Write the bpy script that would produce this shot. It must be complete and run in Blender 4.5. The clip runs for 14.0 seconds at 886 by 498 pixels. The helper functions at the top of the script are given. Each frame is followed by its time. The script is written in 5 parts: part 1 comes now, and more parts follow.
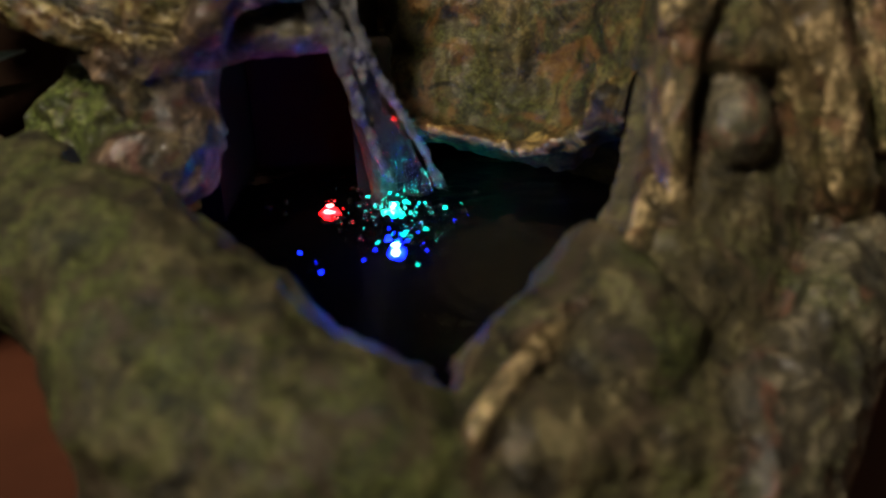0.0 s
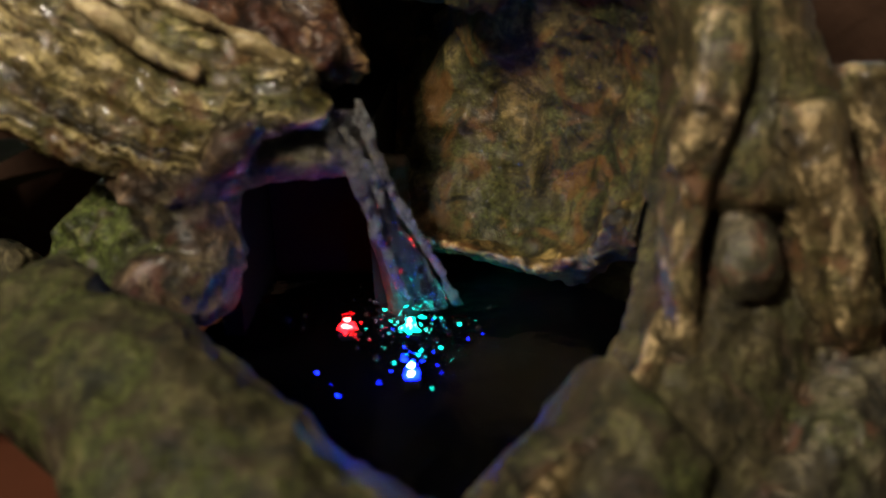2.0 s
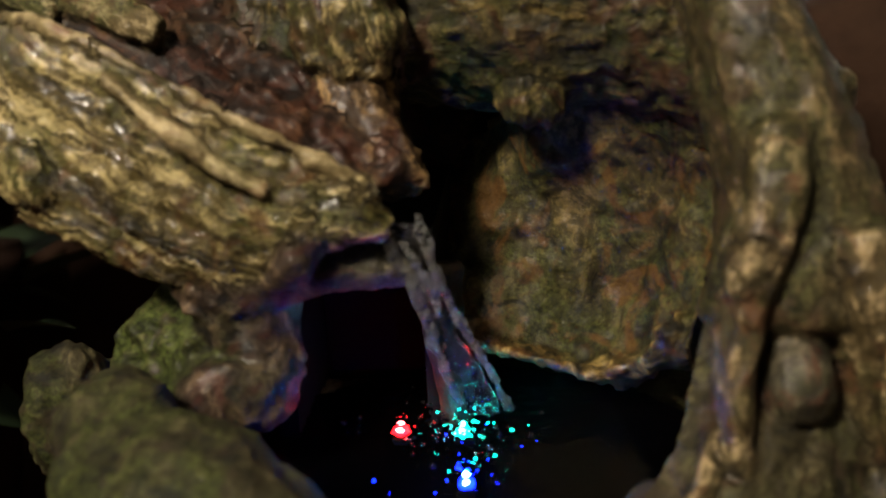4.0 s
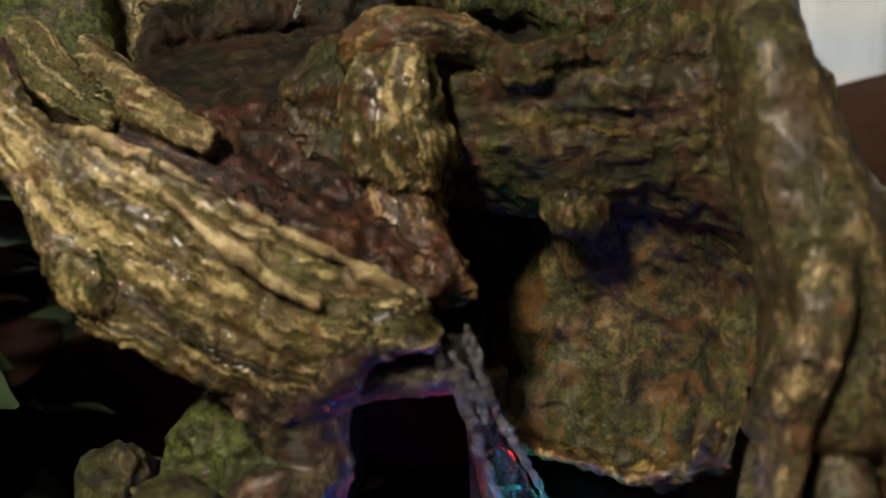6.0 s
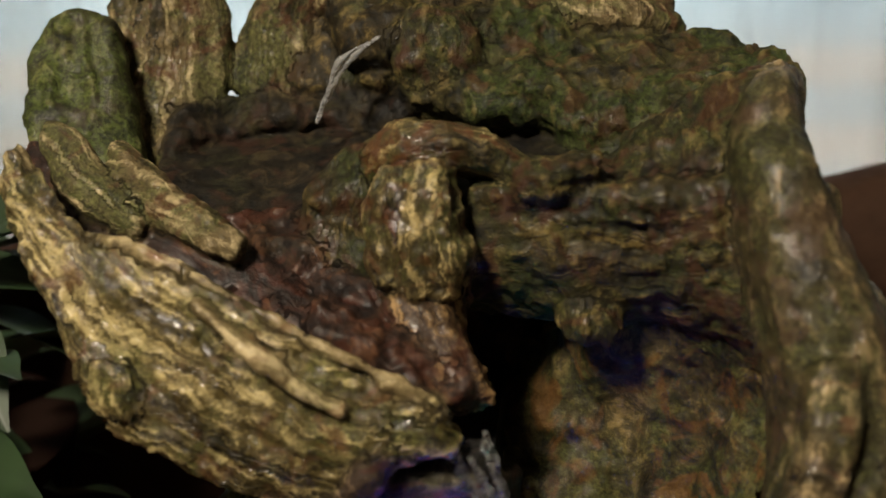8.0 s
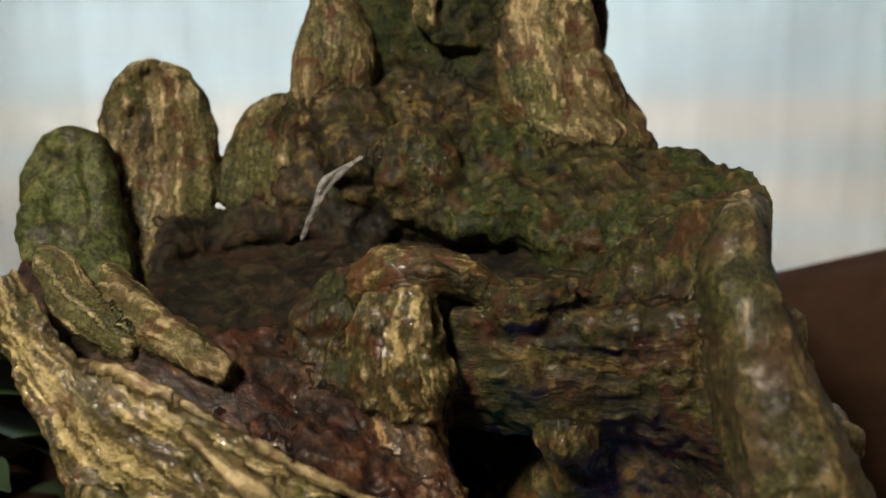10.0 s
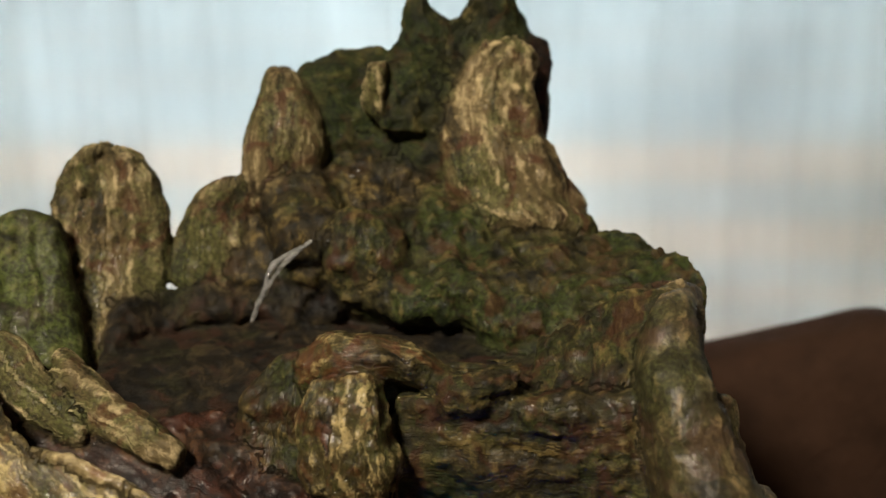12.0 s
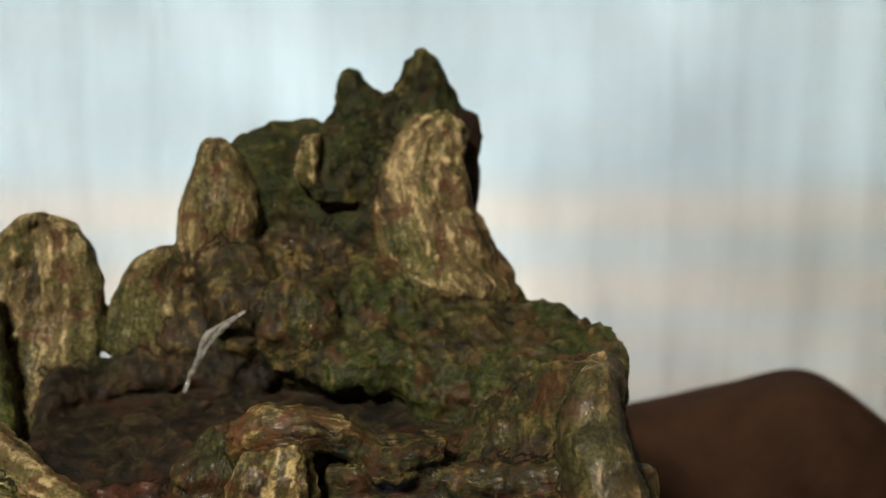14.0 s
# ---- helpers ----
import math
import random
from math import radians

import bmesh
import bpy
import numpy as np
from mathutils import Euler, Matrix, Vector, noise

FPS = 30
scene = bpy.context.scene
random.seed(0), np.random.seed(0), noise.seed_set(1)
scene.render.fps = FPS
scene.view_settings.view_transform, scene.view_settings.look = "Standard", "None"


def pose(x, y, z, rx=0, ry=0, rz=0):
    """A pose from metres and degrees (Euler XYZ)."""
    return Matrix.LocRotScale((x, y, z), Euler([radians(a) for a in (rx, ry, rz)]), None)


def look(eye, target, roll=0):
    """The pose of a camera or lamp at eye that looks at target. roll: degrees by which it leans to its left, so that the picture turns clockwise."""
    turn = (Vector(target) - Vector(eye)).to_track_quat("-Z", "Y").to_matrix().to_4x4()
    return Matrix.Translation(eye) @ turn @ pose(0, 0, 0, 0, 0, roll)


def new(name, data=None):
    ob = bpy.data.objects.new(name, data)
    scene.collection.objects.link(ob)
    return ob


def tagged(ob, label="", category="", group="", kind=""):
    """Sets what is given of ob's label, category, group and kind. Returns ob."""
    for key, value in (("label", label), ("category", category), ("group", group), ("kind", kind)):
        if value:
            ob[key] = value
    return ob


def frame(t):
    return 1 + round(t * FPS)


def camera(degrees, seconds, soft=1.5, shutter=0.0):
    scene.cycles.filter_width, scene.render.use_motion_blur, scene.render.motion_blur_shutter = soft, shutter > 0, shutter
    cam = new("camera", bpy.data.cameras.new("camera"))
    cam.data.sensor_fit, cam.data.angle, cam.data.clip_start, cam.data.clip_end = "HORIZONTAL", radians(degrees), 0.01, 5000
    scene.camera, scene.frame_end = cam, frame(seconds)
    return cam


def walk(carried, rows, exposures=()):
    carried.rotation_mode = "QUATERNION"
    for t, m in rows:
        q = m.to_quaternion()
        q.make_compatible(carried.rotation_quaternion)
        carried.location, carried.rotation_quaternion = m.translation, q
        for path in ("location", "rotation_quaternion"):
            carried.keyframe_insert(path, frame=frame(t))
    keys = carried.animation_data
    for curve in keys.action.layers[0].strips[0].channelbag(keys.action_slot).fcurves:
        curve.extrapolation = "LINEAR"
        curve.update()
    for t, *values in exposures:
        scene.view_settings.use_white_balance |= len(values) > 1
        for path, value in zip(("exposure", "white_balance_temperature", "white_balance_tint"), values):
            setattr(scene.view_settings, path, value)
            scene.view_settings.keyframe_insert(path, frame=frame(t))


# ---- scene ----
from mathutils.kdtree import KDTree

cam = camera(40.0, 14.0)
cam.data.dof.use_dof = True
cam.data.dof.focus_distance = 0.312
cam.data.dof.aperture_fstop = 10.5
# seconds, eye x y z, yaw, pitch, lean
ROWS = [
    (0.0, 0.0125, -0.2811, 0.1973, 4.54, -24.76, -3.09),
    (0.5, 0.0132, -0.2801, 0.2027, 4.80, -24.36, -3.05),
    (1.0, 0.0140, -0.2794, 0.2076, 5.05, -24.00, -3.02),
    (1.5, 0.0146, -0.2787, 0.2125, 5.29, -23.62, -2.99),
    (2.0, 0.0146, -0.2782, 0.2169, 5.55, -23.26, -2.94),
    (2.5, 0.0137, -0.2779, 0.2215, 5.83, -22.86, -2.87),
    (3.0, 0.0119, -0.2776, 0.2265, 6.11, -22.42, -2.80),
    (5.5, 0.0008, -0.2780, 0.2461, 6.74, -20.20, -2.32),
    (6.0, -0.0010, -0.2785, 0.2511, 6.74, -19.64, -2.19),
    (6.5, -0.0026, -0.2792, 0.2558, 6.71, -19.09, -2.04),
    (7.0, -0.0038, -0.2803, 0.2597, 6.61, -18.59, -1.90),
    (7.5, -0.0050, -0.2820, 0.2637, 6.48, -18.12, -1.78),
    (8.0, -0.0060, -0.2831, 0.2683, 6.33, -17.64, -1.65),
    (8.5, -0.0070, -0.2840, 0.2745, 6.13, -17.08, -1.54),
    (11.0, -0.0065, -0.2905, 0.2989, 3.92, -14.97, -1.06),
    (11.5, -0.0057, -0.2921, 0.3026, 3.31, -14.53, -0.88),
    (12.0, -0.0046, -0.2938, 0.3057, 2.64, -14.08, -0.69),
    (12.5, -0.0032, -0.2954, 0.3088, 1.91, -13.58, -0.50),
    (13.0, -0.0019, -0.2971, 0.3115, 1.23, -13.04, -0.33),
    (13.5, -0.0004, -0.2986, 0.3135, 0.55, -12.51, -0.16),
    (14.0, 0.0000, -0.3000, 0.3150, -0.00, -12.00, 0.00),
]
walk(cam, [(t, pose(x, y, z, 90 + pitch, 0, yaw) @ pose(0, 0, 0, 0, 0, roll)) for t, x, y, z, yaw, pitch, roll in ROWS])
scene.view_settings.exposure = 0.0

# ---------------------------------------------------------------- light
world = bpy.data.worlds.new("room_air")
scene.world = world
world.use_nodes = True
wn = world.node_tree.nodes
wl = world.node_tree.links
sky = wn.new("ShaderNodeTexSky")
sky.sky_type, sky.sun_disc = "NISHITA", False
sky.sun_elevation, sky.sun_rotation = radians(25), radians(200)
wl.new(sky.outputs["Color"], wn["Background"].inputs["Color"])
wn["Background"].inputs["Strength"].default_value = 0.10


def area(name, eye, target, w, h, power, colour):
    la = bpy.data.lights.new(name, "AREA")
    la.shape, la.size, la.size_y, la.energy, la.color = "RECTANGLE", w, h, power, colour
    ob = new(name, la)
    ob.matrix_world = look(eye, target)
    return ob


area("ceiling_lamp_light", (-0.44, -0.76, 1.10), (0, 0, 0.15), 0.22, 0.22, 22.0, (1.0, 0.87, 0.68))

# ---------------------------------------------------------------- materials


def nodes_of(name):
    m = bpy.data.materials.new(name)
    m.use_nodes = True
    nt = m.node_tree
    return m, nt, nt.nodes["Principled BSDF"]


def mathnode(nt, op, a, b=None, clamp=False):
    n = nt.nodes.new("ShaderNodeMath")
    n.operation, n.use_clamp = op, clamp
    for i, v in enumerate((a, b)):
        if v is None:
            continue
        if isinstance(v, (int, float)):
            n.inputs[i].default_value = v
        else:
            nt.links.new(v, n.inputs[i])
    return n.outputs[0]


def noise_out(nt, vec, scale, detail=6.0, rough=0.6, distort=0.0):
    n = nt.nodes.new("ShaderNodeTexNoise")
    n.inputs["Scale"].default_value = scale
    n.inputs["Detail"].default_value = detail
    n.inputs["Roughness"].default_value = rough
    n.inputs["Distortion"].default_value = distort
    nt.links.new(vec, n.inputs["Vector"])
    return n.outputs["Fac"]


def ramp(nt, fac, stops):
    n = nt.nodes.new("ShaderNodeValToRGB")
    el = n.color_ramp.elements
    while len(el) < len(stops):
        el.new(0.5)
    for e, (p, c) in zip(el, stops):
        e.position, e.color = p, (*c, 1)
    nt.links.new(fac, n.inputs["Fac"])
    return n.outputs["Color"]


def mixc(nt, fac, a, b, mode="MIX"):
    n = nt.nodes.new("ShaderNodeMix")
    n.data_type, n.blend_type = "RGBA", mode
    for i, v in ((0, fac), (6, a), (7, b)):
        if isinstance(v, (int, float)):
            n.inputs[i].default_value = v
        elif isinstance(v, tuple):
            n.inputs[i].default_value = (*v, 1)
        else:
            nt.links.new(v, n.inputs[i])
    return n.outputs[2]


def bark(name, dark, mid, light, moss, moss_amount=0.5, grain=1.0, wet=0.4, edge=0.6, stain=(0.10, 0.035, 0.02), stain_amount=0.3, relief=1.0, rough_skin=0.0):
    """The paint of one kind of resin surface: wash, body, dry-brush, moss and rust colours, and how much of each."""
    return {"name": name, "tint": [dark, mid, light, moss, stain, (moss_amount, grain, wet), (edge, stain_amount, relief + 0.2 * rough_skin)]}


TINTS = ("paint_dark", "paint_mid", "paint_light", "paint_moss", "paint_stain", "paint_mix", "paint_wear")


def painted_resin():
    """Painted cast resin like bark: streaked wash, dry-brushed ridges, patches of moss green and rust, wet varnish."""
    m, nt, bs = nodes_of("painted_resin")
    obj = nt.nodes.new("ShaderNodeTexCoord").outputs["Object"]

    def attribute(name):
        n = nt.nodes.new("ShaderNodeAttribute")
        n.attribute_name = name
        return n.outputs["Vector"]

    def split(v):
        n = nt.nodes.new("ShaderNodeSeparateXYZ")
        nt.links.new(v, n.inputs[0])
        return n.outputs

    def scaled(v, k):
        n = nt.nodes.new("ShaderNodeVectorMath")
        n.operation = "SCALE"
        n.inputs["Scale"].default_value = k
        nt.links.new(v, n.inputs[0])
        return n.outputs["Vector"]

    def added(v, w):
        n = nt.nodes.new("ShaderNodeVectorMath")
        n.operation = "ADD"
        nt.links.new(v, n.inputs[0])
        nt.links.new(w, n.inputs[1])
        return n.outputs["Vector"]

    def step(v, lo, hi):
        n = nt.nodes.new("ShaderNodeMapRange")
        n.interpolation_type = "SMOOTHSTEP"
        for i, x in ((0, v), (1, lo), (2, hi)):
            if isinstance(x, (int, float)):
                n.inputs[i].default_value = x
            else:
                nt.links.new(x, n.inputs[i])
        return n.outputs[0]

    def mul(x, y):
        return mathnode(nt, "MULTIPLY", x, y)

    def add(x, y):
        return mathnode(nt, "ADD", x, y)

    dark, mid, light, moss, stain, mix, wear = (attribute(t) for t in TINTS)
    moss_amount, grain, wet = split(mix)
    edge, stain_amount, relief = split(wear)
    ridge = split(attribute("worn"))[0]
    wob = nt.nodes.new("ShaderNodeTexNoise")
    wob.inputs["Scale"].default_value, wob.inputs["Detail"].default_value = 70, 4
    nt.links.new(obj, wob.inputs["Vector"])
    gv = added(attribute("grain"), scaled(wob.outputs["Color"], 0.0045))
    g = noise_out(nt, gv, 260, 5, 0.62)
    hair = noise_out(nt, gv, 1000, 4, 0.6)
    blotch = noise_out(nt, obj, 48, 4, 0.6, 0.4)
    patch = noise_out(nt, obj, 130, 6, 0.68, 0.8)
    fine = noise_out(nt, obj, 850, 4, 0.65)
    tiny = noise_out(nt, obj, 2600, 2, 0.6)
    other = noise_out(nt, obj, 85, 4, 0.62, 1.0)
    gk = mul(grain, 0.92)
    body = add(mul(add(mul(g, 0.65), mul(hair, 0.35)), gk), mul(patch, mathnode(nt, "SUBTRACT", 1.0, gk)))
    body = add(mul(body, 0.88), mul(fine, 0.12))
    col = mixc(nt, step(body, 0.41, 0.50), dark, mid)
    col = mixc(nt, mul(step(body, 0.50, 0.61), 0.9), col, light)
    lo = mathnode(nt, "SUBTRACT", 0.60, mul(moss_amount, 0.28))
    green = mixc(nt, step(add(mul(fine, 0.5), mul(body, 0.5)), 0.40, 0.62), scaled(moss, 0.30), scaled(moss, 2.1))
    mfac = step(add(mul(blotch, 0.68), mul(patch, 0.32)), lo, add(lo, 0.17))
    col = mixc(nt, mul(mfac, mathnode(nt, "SUBTRACT", 0.90, mul(grain, 0.28))), col, green)
    lo = mathnode(nt, "SUBTRACT", 0.63, mul(stain_amount, 0.25))
    rust = mixc(nt, fine, scaled(stain, 0.4), scaled(stain, 1.6))
    col = mixc(nt, mul(step(other, lo, add(lo, 0.14)), 0.75), col, rust)
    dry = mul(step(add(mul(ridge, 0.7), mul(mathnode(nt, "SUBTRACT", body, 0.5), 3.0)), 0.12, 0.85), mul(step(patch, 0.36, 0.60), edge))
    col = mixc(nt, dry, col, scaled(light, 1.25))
    nt.links.new(col, bs.inputs["Base Color"])
    rough = mathnode(nt, "SUBTRACT", add(0.52, mul(patch, 0.5)), mul(wet, 0.22))
    nt.links.new(rough, bs.inputs["Roughness"])
    nt.links.new(mul(mul(wet, 0.95), step(other, 0.30, 0.55)), bs.inputs["Coat Weight"])
    bs.inputs["Coat Roughness"].default_value = 0.15
    bs.inputs["Specular IOR Level"].default_value = 0.25

    def bump(height, dist):
        n = nt.nodes.new("ShaderNodeBump")
        n.inputs["Strength"].default_value = 1.0
        n.inputs["Distance"].default_value = dist
        nt.links.new(height, n.inputs["Height"])
        return n.outputs["Normal"]

    calm = mathnode(nt, "SUBTRACT", 1.0, mul(grain, 0.7))
    h = add(mul(mul(add(mul(g, 1.15), mul(hair, 0.55)), grain), relief), mul(add(mul(fine, 0.34), mul(patch, 0.60)), calm))
    nt.links.new(bump(add(h, mul(tiny, 0.06)), 0.0013), bs.inputs["Normal"])
    skin = add(mul(mul(add(mul(g, 0.8), mul(hair, 0.4)), grain), relief), mul(add(mul(fine, 0.24), mul(patch, 0.5)), calm))
    nt.links.new(bump(skin, 0.0012), bs.inputs["Coat Normal"])
    return m


BARK_GOLD = bark("golden_bark", (0.012, 0.009, 0.003), (0.074, 0.054, 0.016), (0.50, 0.40, 0.18), (0.042, 0.050, 0.009), 0.55, 1.0, 0.9, 0.7, (0.095, 0.042, 0.012), 0.36)
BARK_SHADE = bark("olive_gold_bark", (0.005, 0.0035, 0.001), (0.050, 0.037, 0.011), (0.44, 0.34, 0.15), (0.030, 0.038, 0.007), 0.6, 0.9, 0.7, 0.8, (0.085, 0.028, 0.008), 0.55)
BARK_TAN = bark("tan_root_bark", (0.014, 0.010, 0.004), (0.070, 0.050, 0.020), (0.46, 0.34, 0.18), (0.040, 0.042, 0.012), 0.5, 0.6, 0.7, 0.8, (0.12, 0.055, 0.026), 0.4)
OLIVE = bark("olive_wet_bark", (0.004, 0.003, 0.0012), (0.024, 0.018, 0.005), (0.17, 0.12, 0.040), (0.016, 0.023, 0.004), 0.72, 0.7, 0.25, 0.6, (0.046, 0.016, 0.006), 0.55, 1.2, 0.5)
MOSS = bark("mossy_stone", (0.007, 0.006, 0.003), (0.027, 0.023, 0.010), (0.11, 0.09, 0.045), (0.026, 0.033, 0.006), 0.66, 0.3, 0.06, 0.4, (0.030, 0.020, 0.012), 0.55, 1.0, 0.8)
MOSS_DARK = bark("dark_moss_crag", (0.003, 0.004, 0.001), (0.019, 0.019, 0.005), (0.11, 0.085, 0.028), (0.011, 0.019, 0.003), 0.72, 0.4, 0.05, 0.45, (0.038, 0.022, 0.006), 0.4, 1.5, 1.2)
LEAF = bark("bark_shell", (0.018, 0.014, 0.005), (0.105, 0.076, 0.032), (0.42, 0.33, 0.18), (0.044, 0.054, 0.012), 0.66, 0.85, 0.15, 0.9, (0.070, 0.024, 0.010), 0.5, 1.1, 0.4)
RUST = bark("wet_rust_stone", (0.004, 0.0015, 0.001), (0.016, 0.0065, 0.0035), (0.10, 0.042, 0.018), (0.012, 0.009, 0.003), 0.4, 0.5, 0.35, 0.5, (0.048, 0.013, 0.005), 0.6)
CAVE_LIT = bark("ochre_lit_cave_stone", (0.008, 0.006, 0.002), (0.075, 0.048, 0.012), (0.40, 0.27, 0.09), (0.028, 0.032, 0.008), 0.45, 0.25, 1.0, 0.7, (0.11, 0.045, 0.010), 0.5, 1.0, 0.5)
DARKROCK = bark("dark_wet_shaded_stone", (0.002, 0.0016, 0.001), (0.009, 0.0065, 0.003), (0.045, 0.031, 0.014), (0.012, 0.013, 0.004), 0.4, 0.3, 0.05, 0.4, (0.03, 0.012, 0.006), 0.5)
PALE = bark("pale_worn_rim", (0.05, 0.035, 0.016), (0.22, 0.165, 0.075), (0.58, 0.47, 0.27), (0.12, 0.11, 0.04), 0.3, 0.6, 0.7, 0.5, (0.16, 0.07, 0.03), 0.3)
CLEFT = bark("dark_brown_wet_stone", (0.003, 0.0025, 0.001), (0.020, 0.014, 0.004), (0.15, 0.105, 0.034), (0.015, 0.019, 0.004), 0.5, 0.4, 0.12, 0.6, (0.034, 0.018, 0.005), 0.45)
GREYROCK = bark("grey_mottled_stone", (0.010, 0.009, 0.006), (0.034, 0.029, 0.017), (0.13, 0.11, 0.070), (0.028, 0.032, 0.010), 0.45, 0.2, 0.4, 0.6)

CAVE_OLIVE = bark("olive_cave_stone", (0.008, 0.006, 0.002), (0.042, 0.032, 0.010), (0.19, 0.135, 0.05), (0.024, 0.029, 0.006), 0.62, 0.25, 0.22, 0.25, (0.10, 0.045, 0.010), 0.6, 1.0, 0.5)
BARK_WET = bark("wet_brown_bark", (0.005, 0.003, 0.0015), (0.042, 0.022, 0.009), (0.32, 0.20, 0.085), (0.020, 0.018, 0.005), 0.3, 1.0, 0.8, 0.7, (0.060, 0.018, 0.008), 0.6)
POST = bark("grey_brown_wet_post", (0.006, 0.004, 0.003), (0.036, 0.022, 0.014), (0.15, 0.10, 0.06), (0.022, 0.022, 0.008), 0.45, 0.2, 0.55, 0.5, (0.055, 0.016, 0.012), 0.45)
SLOPE = bark("mossy_brown_slope", (0.004, 0.004, 0.0015), (0.028, 0.023, 0.007), (0.13, 0.095, 0.034), (0.016, 0.026, 0.004), 0.72, 0.25, 0.15, 0.5, (0.055, 0.026, 0.010), 0.45, 1.2, 1.0)
FLANK = bark("olive_root_flank", (0.012, 0.010, 0.005), (0.034, 0.028, 0.012), (0.11, 0.09, 0.045), (0.028, 0.031, 0.008), 0.55, 0.3, 0.2, 0.4, (0.06, 0.04, 0.022), 0.4)
BANK = bark("green_moss_bank", (0.008, 0.008, 0.003), (0.040, 0.036, 0.012), (0.15, 0.13, 0.055), (0.034, 0.047, 0.008), 0.75, 0.1, 0.25, 0.4, (0.030, 0.020, 0.012), 0.35)
ROOT_OLIVE = bark("olive_tan_root", (0.010, 0.008, 0.003), (0.045, 0.035, 0.013), (0.24, 0.17, 0.08), (0.032, 0.035, 0.010), 0.6, 0.5, 0.6, 0.6, (0.065, 0.038, 0.020), 0.4)
RESIN = painted_resin()


def plain(name, colour, rough=0.5, metal=0.0, var=0.25, scale=12.0, bumpd=0.0):
    m, nt, bs = nodes_of(name)
    tc = nt.nodes.new("ShaderNodeTexCoord")
    f = noise_out(nt, tc.outputs["Object"], scale, 5, 0.6)
    c = ramp(nt, f, [(0.3, tuple(v * (1 - var) for v in colour)), (0.7, tuple(min(1, v * (1 + var)) for v in colour))])
    nt.links.new(c, bs.inputs["Base Color"])
    bs.inputs["Roughness"].default_value, bs.inputs["Metallic"].default_value = rough, metal
    if bumpd:
        b = nt.nodes.new("ShaderNodeBump")
        b.inputs["Distance"].default_value = bumpd
        nt.links.new(f, b.inputs["Height"])
        nt.links.new(b.outputs["Normal"], bs.inputs["Normal"])
    return m


def glow(name, colour, strength):
    m, nt, bs = nodes_of(name)
    bs.inputs["Base Color"].default_value = (*[c * 0.5 for c in colour], 1)
    bs.inputs["Emission Color"].default_value = (*colour, 1)
    bs.inputs["Emission Strength"].default_value = strength
    return m


def water(name, tint, bump_scale, bump_d, rough=0.02):
    m, nt, bs = nodes_of(name)
    bs.inputs["Base Color"].default_value = (*tint, 1)
    bs.inputs["Transmission Weight"].default_value = 1.0
    bs.inputs["IOR"].default_value = 1.33
    bs.inputs["Roughness"].default_value = rough
    tc = nt.nodes.new("ShaderNodeTexCoord")
    f = noise_out(nt, tc.outputs["Object"], bump_scale, 2, 0.5, 0.6)
    b = nt.nodes.new("ShaderNodeBump")
    b.inputs["Distance"].default_value = bump_d
    nt.links.new(f, b.inputs["Height"])
    nt.links.new(b.outputs["Normal"], bs.inputs["Normal"])
    return m


WATER = water("pool_water", (0.75, 0.8, 0.8), 300, 0.0003)
STREAM = water("falling_water", (0.99, 0.99, 1.0), 260, 0.0012)
STREAM.node_tree.nodes["Principled BSDF"].inputs["Transmission Weight"].default_value = 0.99
# The white share in these two waters stands in for lamp reflections.
GLINT_WATER = water("glint_white_water", (0.98, 0.99, 1.0), 420, 0.004, 0.01)
GLINT_WATER.node_tree.nodes["Principled BSDF"].inputs["Transmission Weight"].default_value = 0.94
GLINT_SPRING = water("white_spring_water", (0.98, 0.99, 1.0), 420, 0.003, 0.05)
GLINT_SPRING.node_tree.nodes["Principled BSDF"].inputs["Transmission Weight"].default_value = 0.84
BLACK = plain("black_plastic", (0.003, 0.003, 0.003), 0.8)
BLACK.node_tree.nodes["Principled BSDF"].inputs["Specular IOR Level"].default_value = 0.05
TABLE = plain("red_brown_table_veneer", (0.060, 0.019, 0.009), 0.7, 0, 0.35, 6)
LEATHER = plain("dark_brown_leather", (0.034, 0.017, 0.010), 0.85, 0, 0.25, 60, 0.002)
for dull in (TABLE, LEATHER):
    dull.node_tree.nodes["Principled BSDF"].inputs["Specular IOR Level"].default_value = 0.15
PLASTER = plain("pale_plaster", (0.70, 0.66, 0.60), 0.9, 0, 0.06, 4)
WOODFLOOR = plain("wooden_floorboards", (0.10, 0.05, 0.03), 0.7, 0, 0.3, 9)
LEAFGREEN = plain("dark_green_leaf", (0.020, 0.040, 0.014), 0.5, 0, 0.4, 40)
STEM = plain("green_stem", (0.05, 0.07, 0.03), 0.6)
POT = plain("dark_brown_pot_clay", (0.014, 0.007, 0.005), 0.95)
POT.node_tree.nodes["Principled BSDF"].inputs["Specular IOR Level"].default_value = 0.05


